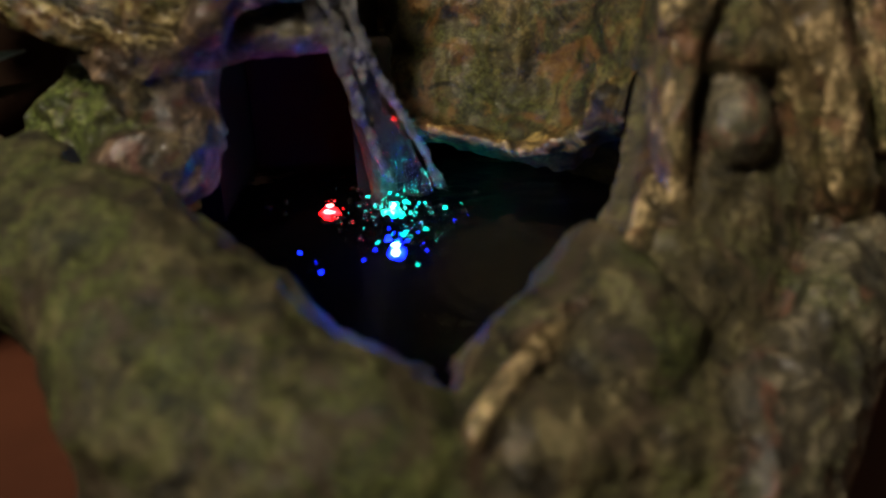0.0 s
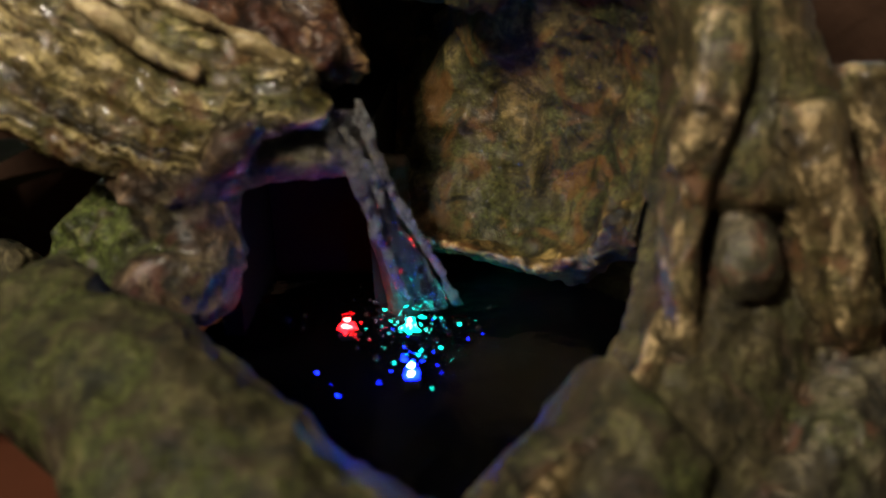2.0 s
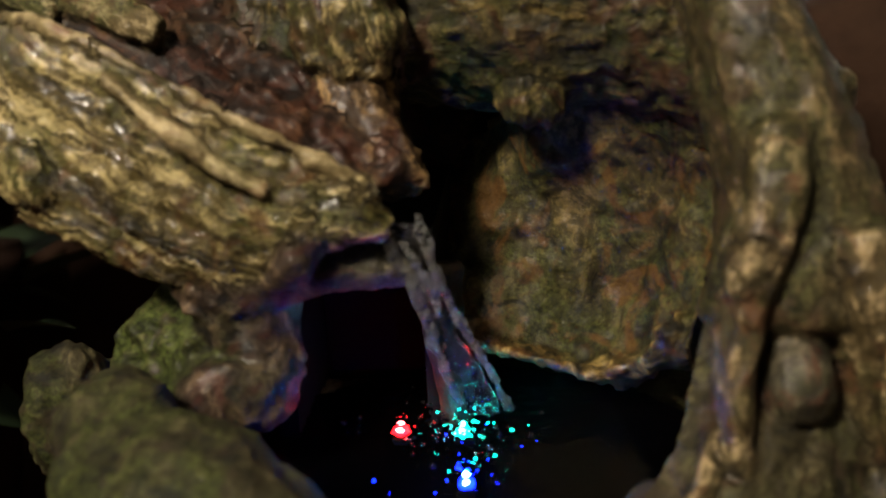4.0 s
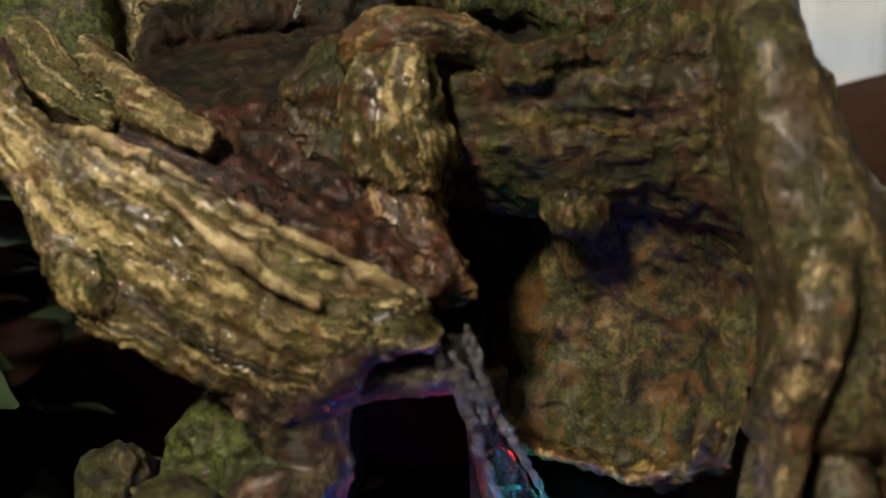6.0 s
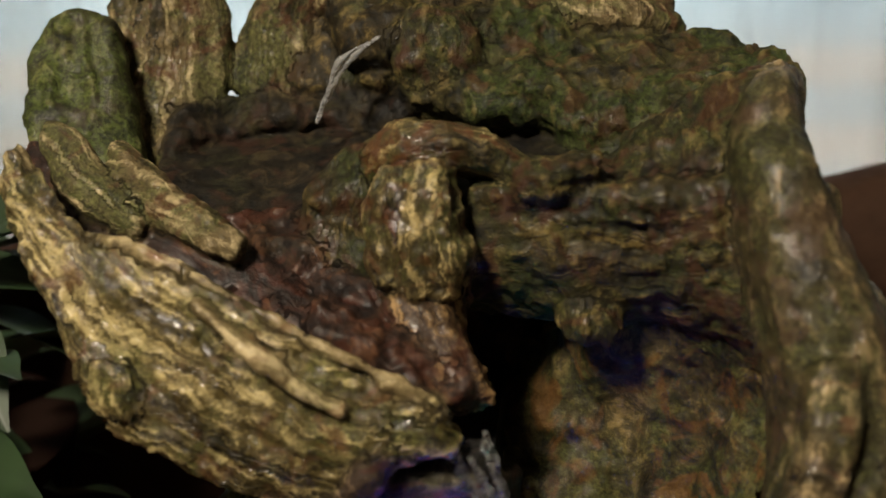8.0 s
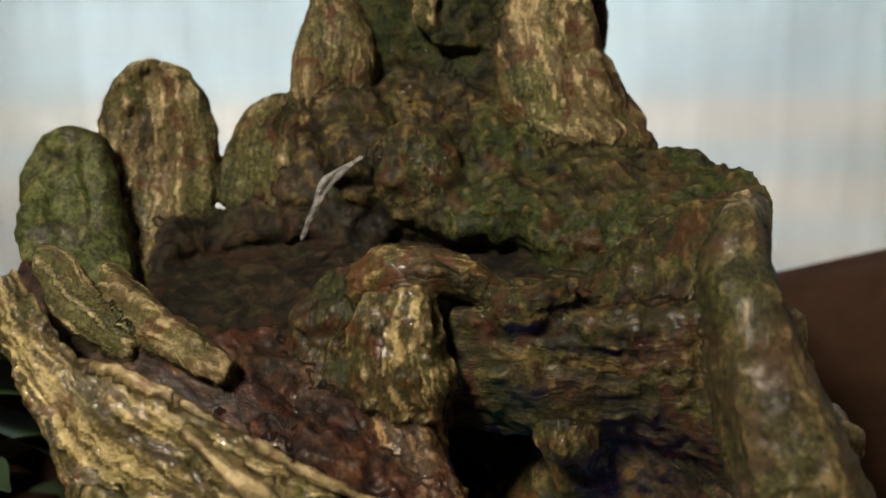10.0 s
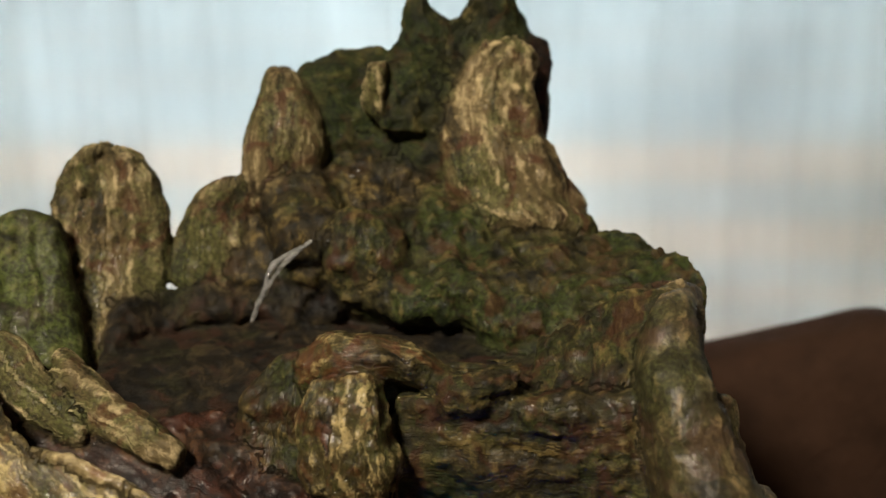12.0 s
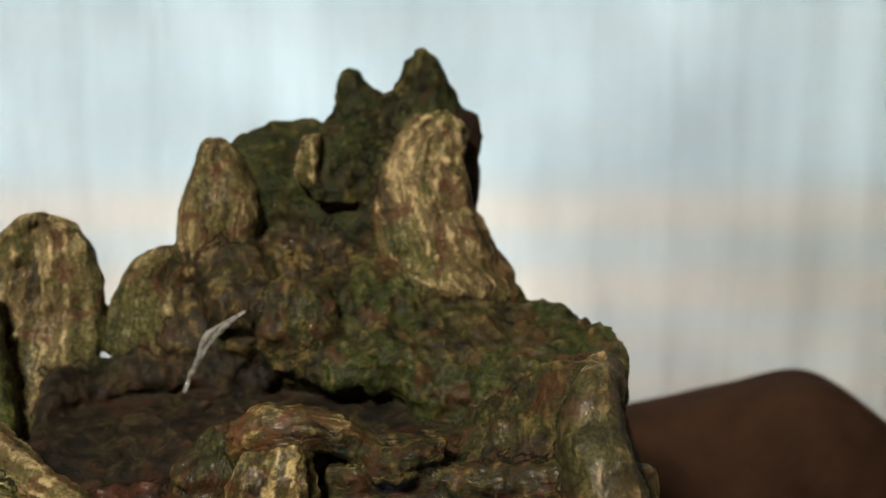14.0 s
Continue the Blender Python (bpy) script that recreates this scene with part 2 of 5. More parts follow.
def cloth(name, colour, amount, open_weave=0.0):
    m, nt, bs = nodes_of(name)
    out = nt.nodes["Material Output"]
    tr = nt.nodes.new("ShaderNodeBsdfTranslucent")
    tc = nt.nodes.new("ShaderNodeTexCoord")
    c = ramp(nt, noise_out(nt, tc.outputs["Object"], 1.6, 3, 0.5), [(0.3, tuple(v * 0.74 for v in colour)), (0.68, colour)])
    nt.links.new(c, tr.inputs["Color"])
    nt.links.new(c, bs.inputs["Base Color"])
    bs.inputs["Roughness"].default_value = 0.9
    mx = nt.nodes.new("ShaderNodeMixShader")
    mx.inputs[0].default_value = amount
    nt.links.new(bs.outputs[0], mx.inputs[1])
    nt.links.new(tr.outputs[0], mx.inputs[2])
    tp = nt.nodes.new("ShaderNodeBsdfTransparent")
    mo = nt.nodes.new("ShaderNodeMixShader")
    mo.inputs[0].default_value = open_weave
    nt.links.new(mx.outputs[0], mo.inputs[1])
    nt.links.new(tp.outputs[0], mo.inputs[2])
    nt.links.new(mo.outputs[0], out.inputs["Surface"])
    return m


SHEER = cloth("blue_white_sheer_cloth", (0.76, 0.83, 0.86), 0.75, 0.32)
DIMMING_NET = cloth("beige_dimming_net_cloth", (0.56, 0.50, 0.44), 0.6, 0.89)
BAND_PINK = cloth("warm_beige_blind_cloth", (0.86, 0.78, 0.70), 0.75)
BAND_BLUE = cloth("blue_white_blind_cloth", (0.74, 0.79, 0.80), 0.75)
BAND_GREY = cloth("grey_white_blind_cloth", (0.74, 0.76, 0.75), 0.75)
SKYGLOW = glow("daylight_sky", (0.92, 0.97, 1.0), 4.1)

# ---------------------------------------------------------------- mesh helpers


def hash3(i, j, k, seed):
    n = (i * 374761393 + j * 668265263 + k * 2147483647 + seed * 1274126177) & 0xFFFFFFFF
    n = ((n ^ (n >> 13)) * 1274126177) & 0xFFFFFFFF
    return ((n ^ (n >> 16)) & 0xFFFF) / 32767.5 - 1.0


def vnoise(p, seed=0):
    """Smooth value noise in -1..1 for an array of points."""
    q = np.floor(p).astype(np.int64)
    f = p - q
    f = f * f * f * (f * (f * 6 - 15) + 10)
    out = 0
    for a in (0, 1):
        for b in (0, 1):
            for c in (0, 1):
                w = (f[..., 0] if a else 1 - f[..., 0]) * (f[..., 1] if b else 1 - f[..., 1]) * (f[..., 2] if c else 1 - f[..., 2])
                out = out + w * hash3(q[..., 0] + a, q[..., 1] + b, q[..., 2] + c, seed)
    return out


def fbm(p, octaves=4, seed=0, gain=0.5):
    s, a, out = 1.0, 1.0, 0
    for o in range(octaves):
        out = out + a * vnoise(p * s + o * 17.3, seed + o)
        s, a = s * 2.03, a * gain
    return out


def ridged(p, octaves=3, seed=0):
    s, a, out = 1.0, 1.0, 0
    for o in range(octaves):
        out = out + a * (1 - 2 * np.abs(vnoise(p * s + o * 9.1, seed + o)))
        s, a = s * 2.1, a * 0.5
    return out


def spline(points, n):
    """A smooth curve through the rows of an array, resampled to n rows evenly by length of its first three columns."""
    P = np.asarray(points, float)
    if len(P) == 2:
        return P[0] + (P[1] - P[0]) * np.linspace(0, 1, n)[:, None]
    Pe = np.vstack([2 * P[0] - P[1], P, 2 * P[-1] - P[-2]])
    t = np.linspace(0, len(P) - 1, n * 6)
    i = np.minimum(t.astype(int), len(P) - 2)
    f = (t - i)[:, None]
    a, b, c, d = Pe[i], Pe[i + 1], Pe[i + 2], Pe[i + 3]
    C = 0.5 * (2 * b + (c - a) * f + (2 * a - 5 * b + 4 * c - d) * f ** 2 + (3 * b - a - 3 * c + d) * f ** 3)
    L = np.concatenate([[0], np.cumsum(np.linalg.norm(np.diff(C[:, :3], axis=0), axis=1))])
    return np.stack([np.interp(np.linspace(0, L[-1], n), L, C[:, k]) for k in range(C.shape[1])], 1)


def grid_mesh(name, G, wrap, uv=None, caps=True):
    """A mesh from an n x m grid of points; wrap closes it round the second axis."""
    n, m, _ = G.shape
    verts = G.reshape(-1, 3)
    idx = np.arange(n * m).reshape(n, m)
    a, b = idx[:-1], idx[1:]
    if wrap:
        a2, b2 = np.roll(a, -1, 1), np.roll(b, -1, 1)
    else:
        a, b, a2, b2 = a[:, :-1], b[:, :-1], a[:, 1:], b[:, 1:]
    faces = np.stack([a, b, b2, a2], -1).reshape(-1, 4).tolist()
    verts = verts.tolist()
    if wrap and caps:
        for row, flip in ((idx[0], False), (idx[-1], True)):
            c = len(verts)
            verts.append(np.mean(G.reshape(-1, 3)[row], 0).tolist())
            for k in range(m):
                p, q = int(row[k]), int(row[(k + 1) % m])
                faces.append((c, q, p) if flip else (c, p, q))
    me = bpy.data.meshes.new(name)
    me.from_pydata(verts, [], faces)
    if uv is not None:
        lay = me.attributes.new("grain", "FLOAT_VECTOR", "POINT")
        U = np.vstack([uv.reshape(-1, 3), np.tile(uv[0, :1], (len(verts) - n * m, 1))])
        lay.data.foreach_set("vector", U.astype(np.float32).ravel())
    me.update()
    bm = bmesh.new()
    bm.from_mesh(me)
    bmesh.ops.recalc_face_normals(bm, faces=bm.faces)
    bm.to_mesh(me)
    bm.free()
    me.shade_smooth()
    return me


def attach(name, me, material, parent=None, label=""):
    ob = new(name, me)
    me.materials.append(material)
    if parent is not None:
        ob.parent = parent
    if label:
        ob["label"] = label
    return ob


CAST = []


def form(name, stations, material, parent=None, label="", step=0.0009, lump=0.0018, ridge=0.0012, fine=0.0004, seed=1, power=0.75,
         ends=(0.05, 0.05), across=7.0, along=1.2, back=1.0, lumpf=70.0, cracks=0.2):
    """A rock or root: stations of (edge point, opposite edge point, half thickness), lofted with rounded sections and weathered."""
    S = np.array([(*(0.5 * (np.array(p) + np.array(q))), *(0.5 * (np.array(p) - np.array(q))), th) for p, q, th in stations], float)
    C0 = S[:, :3]
    length = np.linalg.norm(np.diff(C0, axis=0), axis=1).sum()
    n = int(min(320, max(14, length / step)))
    R = spline(S, n)
    C, A, T = R[:, :3], R[:, 3:6], R[:, 6]
    girth = 2 * np.pi * (np.linalg.norm(A, axis=1).max() * 0.6 + T.max() * 0.4)
    m = int(min(260, max(18, girth / step)))
    tang = np.gradient(C, axis=0)
    B = np.cross(tang, A)
    B /= np.linalg.norm(B, axis=1)[:, None] + 1e-12
    B[B[:, 1] > 0] *= -1
    u = np.linspace(0, 1, n)
    s = np.ones(n)
    e0, e1 = ends
    if e0:
        s = np.where(u < e0, np.sqrt(np.clip(1 - (1 - u / e0) ** 2, 0.0004, 1)), s)
    if e1:
        s = np.where(u > 1 - e1, np.sqrt(np.clip(1 - (1 - (1 - u) / e1) ** 2, 0.0004, 1)), s)
    th = np.linspace(0, 2 * np.pi, m, endpoint=False)
    c, sn = np.cos(th), np.sin(th)
    c, sn = np.sign(c) * np.abs(c) ** power, np.sign(sn) * np.abs(sn) ** power
    sn = np.where(sn < 0, sn * back, sn)
    G = C[:, None] + (A * s[:, None])[:, None] * c[None, :, None] + (B * (T * s)[:, None])[:, None] * sn[None, :, None]
    du = np.gradient(G, axis=0)
    dv = np.roll(G, -1, 1) - np.roll(G, 1, 1)
    N = np.cross(du, dv)
    N /= np.linalg.norm(N, axis=2)[..., None] + 1e-12
    out = ((G - C[:, None]) * N).sum(2).mean()
    if out < 0:
        N = -N
    wide = np.linalg.norm(A, axis=1)
    g = np.stack(np.broadcast_arrays(wide[:, None] * c[None, :], T[:, None] * sn[None, :], (u * length * 0.12 * along)[:, None]), -1) + seed * 0.0517
    warp = np.stack([fbm(G * 55, 3, seed + 5), fbm(G * 55, 3, seed + 6), 0 * G[..., 0]], -1) * 0.0040
    q = (g + warp) * 27.0 * across
    streak = 0.25 * fbm(q, 3, seed + 9) + 0.55 * (ridged(q * 0.8, 3, seed + 10) - 0.3)
    crack = np.exp(-(vnoise(q * 0.55, seed + 14) / 0.07) ** 2) * (fbm(G * 40, 2, seed + 15) > -0.1)
    D = 0.75 * lump * (0.45 * fbm(G * lumpf, 3, seed) + 0.5 * (ridged(G * lumpf * 0.7, 3, seed + 30) - 0.6)) + ridge * np.clip(0.6 + 0.8 * fbm(G * 28, 3, seed + 40), 0.25, 1.1) * (streak - cracks * crack) + fine * fbm(G * 420, 3, seed + 20, 0.6)
    G = G + N * (D * np.minimum(1, s * 1.2)[:, None])[..., None]
    uv = g
    ob = attach(name, grid_mesh(name, G, True, uv), RESIN if isinstance(material, dict) else material, parent, label)
    if isinstance(material, dict):
        CAST.append((ob, material))
    return ob


def box_mesh(name, x0, x1, y0, y1, z0, z1, bevel=0.0, seg=2):
    bm = bmesh.new()
    bmesh.ops.create_cube(bm, size=1)
    for v in bm.verts:
        v.co = ((x0 + x1) / 2 + v.co.x * (x1 - x0), (y0 + y1) / 2 + v.co.y * (y1 - y0), (z0 + z1) / 2 + v.co.z * (z1 - z0))
    if bevel:
        bmesh.ops.bevel(bm, geom=bm.edges[:], offset=bevel, segments=seg, affect="EDGES", profile=0.6)
    me = bpy.data.meshes.new(name)
    bm.to_mesh(me)
    bm.free()
    return me


# ---------------------------------------------------------------- room
FLOOR_Z = -0.75
def slab(name, dims, mat, label, kind="structure", category=""):
    ob = attach(name, box_mesh(name, *dims), mat)
    return tagged(ob, label, category, kind=kind)


slab("floor", (-2.6, 2.6, -2.6, 3.2, FLOOR_Z - 0.1, FLOOR_Z), WOODFLOOR, "brown wooden floorboards of the room", category="floor")
slab("ceiling", (-2.6, 2.6, -2.6, 3.2, 1.75, 1.85), PLASTER, "plain pale plaster ceiling", category="ceiling")
slab("wall_west", (-2.7, -2.6, -2.6, 3.2, FLOOR_Z, 1.75), PLASTER, "plain pale plaster side wall", category="wall")
slab("wall_east", (2.6, 2.7, -2.6, 3.2, FLOOR_Z, 1.75), PLASTER, "plain pale plaster side wall", category="wall")
slab("wall_south", (-2.7, 2.7, -2.7, -2.6, FLOOR_Z, 1.75), PLASTER, "plain pale plaster rear wall", category="wall")
WY = 2.35
wall_n = slab("wall_north", (-2.7, -1.9, WY, WY + 0.15, FLOOR_Z, 1.75), PLASTER, "pale plaster wall round a wide window", category="wall")
attach("wall_pier", box_mesh("wall_pier", 1.9, 2.7, WY, WY + 0.15, FLOOR_Z, 1.75), PLASTER, wall_n)
attach("wall_below_window", box_mesh("wall_below_window", -1.9, 1.9, WY, WY + 0.15, FLOOR_Z, -0.68), PLASTER, wall_n)
attach("wall_above_window", box_mesh("wall_above_window", -1.9, 1.9, WY, WY + 0.15, 1.25, 1.75), PLASTER, wall_n)
back = attach("backdrop", box_mesh("backdrop", -3.2, 3.2, 3.0, 3.02, -1.2, 2.2), SKYGLOW)
tagged(back, "bright overcast daylight outside the window", "sky", kind="structure")

# banded blind and sheer curtain in front of the window
blind = tagged(new("window_blind"), "beige and white banded fabric blind before the window", "blind")
zc, k = -0.66, 0
rng = random.Random(4)
while zc < 1.2:
    hb = 0.035 + 0.06 * rng.random()
    attach("band", box_mesh("band", -1.88, 1.88, WY - 0.05, WY - 0.047, zc, zc + hb - 0.0005), (BAND_PINK if k % 2 == 0 else BAND_GREY) if zc < -0.17 else (BAND_BLUE if k % 2 == 0 else BAND_GREY), blind)
    zc, k = zc + hb, k + 1
for x0, x1, sd in ((-1.88, 1.88, 1),):
    nx = int(240 * (x1 - x0) / 1.6)
    xs = np.linspace(x0, x1, nx)
    fold = 0.014 * np.sin(xs * 33 + 2 * np.sin(xs * 5 + sd)) + 0.009 * np.sin(xs * 71 + sd)
    zz = np.linspace(-0.70, 1.22, 6)
    G = np.stack(np.broadcast_arrays(xs[:, None], (WY - 0.13 + fold)[:, None], zz[None, :]), -1)
    cur = attach("sheer_curtain", grid_mesh("sheer_curtain", G, False), SHEER)
    tagged(cur, "bluish white sheer curtain hanging in soft folds", "curtain")
# Nets added in steps to lower the window's brightness towards both sides.
for k, (x0, x1) in enumerate(((0.30, 1.88), (0.46, 1.88), (0.58, 1.88), (0.71, 1.88), (0.84, 1.88), (0.95, 1.88), (-1.88, -0.55), (-1.88, -0.68), (-1.88, -0.80), (-1.88, -0.90), (-1.88, -1.0))):
    xs = np.linspace(x0, x1, 160)
    fold = 0.006 * np.sin(xs * 41 + k) + 0.004 * np.sin(xs * 97 + 2 * k)
    G = np.stack(np.broadcast_arrays(xs[:, None], (WY - 0.19 - 0.018 * k + fold)[:, None], np.linspace(-0.70, 1.22, 6)[None, :]), -1)
    cur = attach("dimming_net", grid_mesh("dimming_net", G, False), DIMMING_NET)
    tagged(cur, "thin beige net added to dim one side of the window", "curtain", "net curtains")

# table and armchair
TOPZ = 0.0
table = tagged(new("table"), "red-brown veneered table under the fountain", "table")
attach("tabletop", box_mesh("tabletop", -0.60, 0.60, -0.55, 0.125, TOPZ - 0.03, TOPZ, 0.004), TABLE, table)
for x in (-0.55, 0.55):
    for y in (-0.5, 0.08):
        attach("leg", box_mesh("leg", x - 0.025, x + 0.025, y - 0.025, y + 0.025, FLOOR_Z, TOPZ - 0.03, 0.003), TABLE, table)

chair = tagged(new("armchair"), "dark brown leather armchair pushed up behind the table", "armchair")
form("backrest", [((-0.2515, 0.1700, 0.1228), (-0.2891, 0.1700, -0.2373), 0.0300), ((-0.1582, 0.1700, 0.1302), (-0.1824, 0.1700, -0.2373), 0.0350), ((-0.0194, 0.1700, 0.1351), (-0.0224, 0.1700, -0.2373), 0.0350), ((0.0497, 0.1700, 0.1424), (0.0576, 0.1700, -0.2373), 0.0350), ((0.0794, 0.1700, 0.1492), (0.0923, 0.1700, -0.2373), 0.0350), ((0.1146, 0.1700, 0.1574), (0.1336, 0.1700, -0.2373), 0.0350),
                  ((0.1405, 0.1700, 0.1636), (0.1643, 0.1700, -0.2373), 0.0350), ((0.1566, 0.1700, 0.1612), (0.1830, 0.1700, -0.2373), 0.0350), ((0.1783, 0.1700, 0.1460), (0.2017, 0.1700, -0.2373), 0.0300), ((0.2083, 0.1700, 0.1179), (0.2283, 0.1700, -0.2373), 0.0200)],
     LEATHER, chair, step=0.006, lump=0.003, ridge=0, fine=0.0, lumpf=14, ends=(0.03, 0.03), power=0.5)
attach("seat", box_mesh("seat", -0.27, 0.22, 0.22, 0.68, FLOOR_Z + 0.25, FLOOR_Z + 0.44, 0.04, 4), LEATHER, chair)
attach("base", box_mesh("base", -0.27, 0.22, 0.18, 0.68, FLOOR_Z, FLOOR_Z + 0.25, 0.01), LEATHER, chair)
attach("armrest", box_mesh("armrest", 0.22, 0.34, 0.2, 0.68, FLOOR_Z, -0.16, 0.04, 4), LEATHER, chair)
attach("armrest", box_mesh("armrest", -0.39, -0.27, 0.2, 0.68, FLOOR_Z, -0.16, 0.04, 4), LEATHER, chair)

# ---------------------------------------------------------------- the fountain
fountain = tagged(new("tabletop_fountain"), "cast resin table fountain shaped like a mossy hollow tree stump", "fountain")


def piece(name, label, stations, mat, **kw):
    return form(name, stations, mat, fountain, label, **kw)


# base and core
def round_body(name, cx, cy, rows, mat, seed, lump=0.006, label=""):
    """A lumpy upright body of rows (z, rx, ry)."""
    R = spline([(0, 0, z, rx, ry) for z, rx, ry in rows], 90)
    th = np.linspace(0, 2 * np.pi, 200, endpoint=False)
    G = np.stack([cx + R[:, 3:4] * np.cos(th), cy + R[:, 4:5] * np.sin(th), np.broadcast_to(R[:, 2:3], (90, 200))], -1)
    N = np.stack(np.broadcast_arrays(np.cos(th)[None, :], np.sin(th)[None, :], np.zeros((90, 1))), -1)
    G = G + N * (lump * fbm(G * 40, 4, seed) + 0.001 * fbm(G * 300, 3, seed + 3))[..., None]
    G[0, :, 2] = rows[0][0]
    uv = np.stack(np.broadcast_arrays(R[:, 2:3] * 0.2, np.cos(th)[None, :] * 0.08, np.sin(th)[None, :] * 0.08), -1)
    ob = attach(name, grid_mesh(name, G, True, uv), RESIN, fountain, label)
    CAST.append((ob, mat))
    return ob


round_body("base", 0.002, -0.030, [(0, 0.070, 0.072), (0.03, 0.074, 0.076), (0.055, 0.07, 0.074), (0.068, 0.066, 0.068), (0.072, 0.05, 0.05)], MOSS, 31, 0.005, "mossy stone-like base")
round_body("core", -0.02, 0.085, [(0, 0.085, 0.055), (0.08, 0.088, 0.055), (0.15, 0.088, 0.052), (0.178, 0.08, 0.045)], DARKROCK, 33, 0.005, "dark stump body")

def hide(name, label, rows, material, thick=0.012, lump=0.002, ridge=0.001, fine=0.0006, seed=1, upright=True, lumpf=60.0, step=0.0009, rear=(0, 1, 0)):
    """A weathered sheet of rock through rows of points, thick towards the rear."""
    K = np.array(rows, float)
    wide = np.linalg.norm(np.diff(K, axis=1), axis=2).sum(1).max()
    high = np.linalg.norm(np.diff(K, axis=0), axis=2).sum(0).max()
    m, n = int(min(220, max(16, wide / step))), int(min(220, max(16, high / step)))
    A = np.stack([spline(r, m) for r in K])
    G = np.stack([spline(A[:, j], n) for j in range(m)], 1)
    N = np.cross(np.gradient(G, axis=1), np.gradient(G, axis=0))
    N /= np.linalg.norm(N, axis=2)[..., None] + 1e-12
    N[N[..., 1] > 0] *= -1
    u = np.linspace(0, wide, m)[None, :] + 0 * G[..., 0]
    v = np.linspace(0, high, n)[:, None] + 0 * G[..., 0]
    g = np.stack([u, 0.3 * G[..., 1], v * 0.06] if upright else [v, 0.3 * G[..., 1], u * 0.06], -1) + seed * 0.0517
    q = (g + 0.005 * np.stack([fbm(G * 55, 3, seed + 5), fbm(G * 55, 3, seed + 6), 0 * u], -1)) * 190
    D = lump * (0.5 * fbm(G * lumpf, 4, seed) + 0.4 * (ridged(G * lumpf * 0.7, 3, seed + 30) - 0.6)) + ridge * (ridged(q * 0.8, 3, seed + 9) - 0.4) * np.clip(0.5 + 0.8 * fbm(G * 30, 2, seed + 8), 0.1, 1) + fine * fbm(G * 420, 3, seed + 20, 0.6)
    F = G + N * D[..., None]
    W = np.concatenate([F, (G + thick * np.array(rear))[:, ::-1]], 1)
    ob = attach(name, grid_mesh(name, W, True, np.concatenate([g, g[:, ::-1]], 1)), RESIN, fountain, label)
    CAST.append((ob, material))
    return ob


# front rim of the pool
piece("rim", "mossy rounded front rim", [
    ((-0.0909, -0.0500, 0.1131), (-0.0985, -0.0580, 0.1091), 0.0120), ((-0.0769, -0.0550, 0.1075), (-0.0981, -0.0680, 0.1052), 0.0180), ((-0.0691, -0.0640, 0.1100), (-0.0895, -0.0820, 0.0924), 0.0220),
    ((-0.0535, -0.0700, 0.1056), (-0.0750, -0.0950, 0.0893), 0.0240), ((-0.0390, -0.0800, 0.0993), (-0.0684, -0.1080, 0.0833), 0.0240), ((-0.0265, -0.0880, 0.0950), (-0.0630, -0.1180, 0.0752), 0.0240),
    ((-0.0154, -0.0960, 0.0933), (-0.0494, -0.1250, 0.0691), 0.0220), ((-0.0070, -0.1030, 0.0924), (-0.0303, -0.1300, 0.0640), 0.0200), ((-0.0019, -0.1100, 0.0894), (-0.0111, -0.1320, 0.0612), 0.0160), ((0.0024, -0.1120, 0.0795), (0.0041, -0.1320, 0.0590), 0.0120)],
    MOSS, lump=0.0035, ridge=0.0008, seed=3, step=0.0014)
piece("rim", "mossy rounded front rim", [
    ((0.0221, -0.0720, 0.1047), (0.0438, -0.0850, 0.0921), 0.0110), ((0.0172, -0.0760, 0.1009), (0.0408, -0.0950, 0.0840), 0.0120), ((0.0083, -0.0860, 0.0956), (0.0321, -0.1050, 0.0767), 0.0120),
    ((0.0009, -0.0970, 0.0921), (0.0210, -0.1150, 0.0690), 0.0120), ((-0.0021, -0.1060, 0.0902), (0.0079, -0.1250, 0.0678), 0.0110), ((-0.0030, -0.1120, 0.0841), (0.0006, -0.1300, 0.0641), 0.0120)],
    MOSS, lump=0.003, ridge=0.0006, seed=5, step=0.0014)
piece("side_rock", "grey mottled rock flank", [
    ((0.0635, -0.0500, 0.0915), (0.0859, -0.0450, 0.0874), 0.0200), ((0.0565, -0.0600, 0.0837), (0.0804, -0.0550, 0.0794), 0.0200), ((0.0497, -0.0700, 0.0790), (0.0800, -0.0600, 0.0729), 0.0220),
    ((0.0421, -0.0800, 0.0724), (0.0742, -0.0720, 0.0657), 0.0220), ((0.0336, -0.0920, 0.0678), (0.0690, -0.0820, 0.0606), 0.0220), ((0.0259, -0.1000, 0.0611), (0.0647, -0.0900, 0.0534), 0.0220), ((0.0173, -0.1100, 0.0503), (0.0593, -0.1000, 0.0417), 0.0200)],
    GREYROCK, lump=0.004, ridge=0.0004, fine=0.0009, seed=7, step=0.0014)
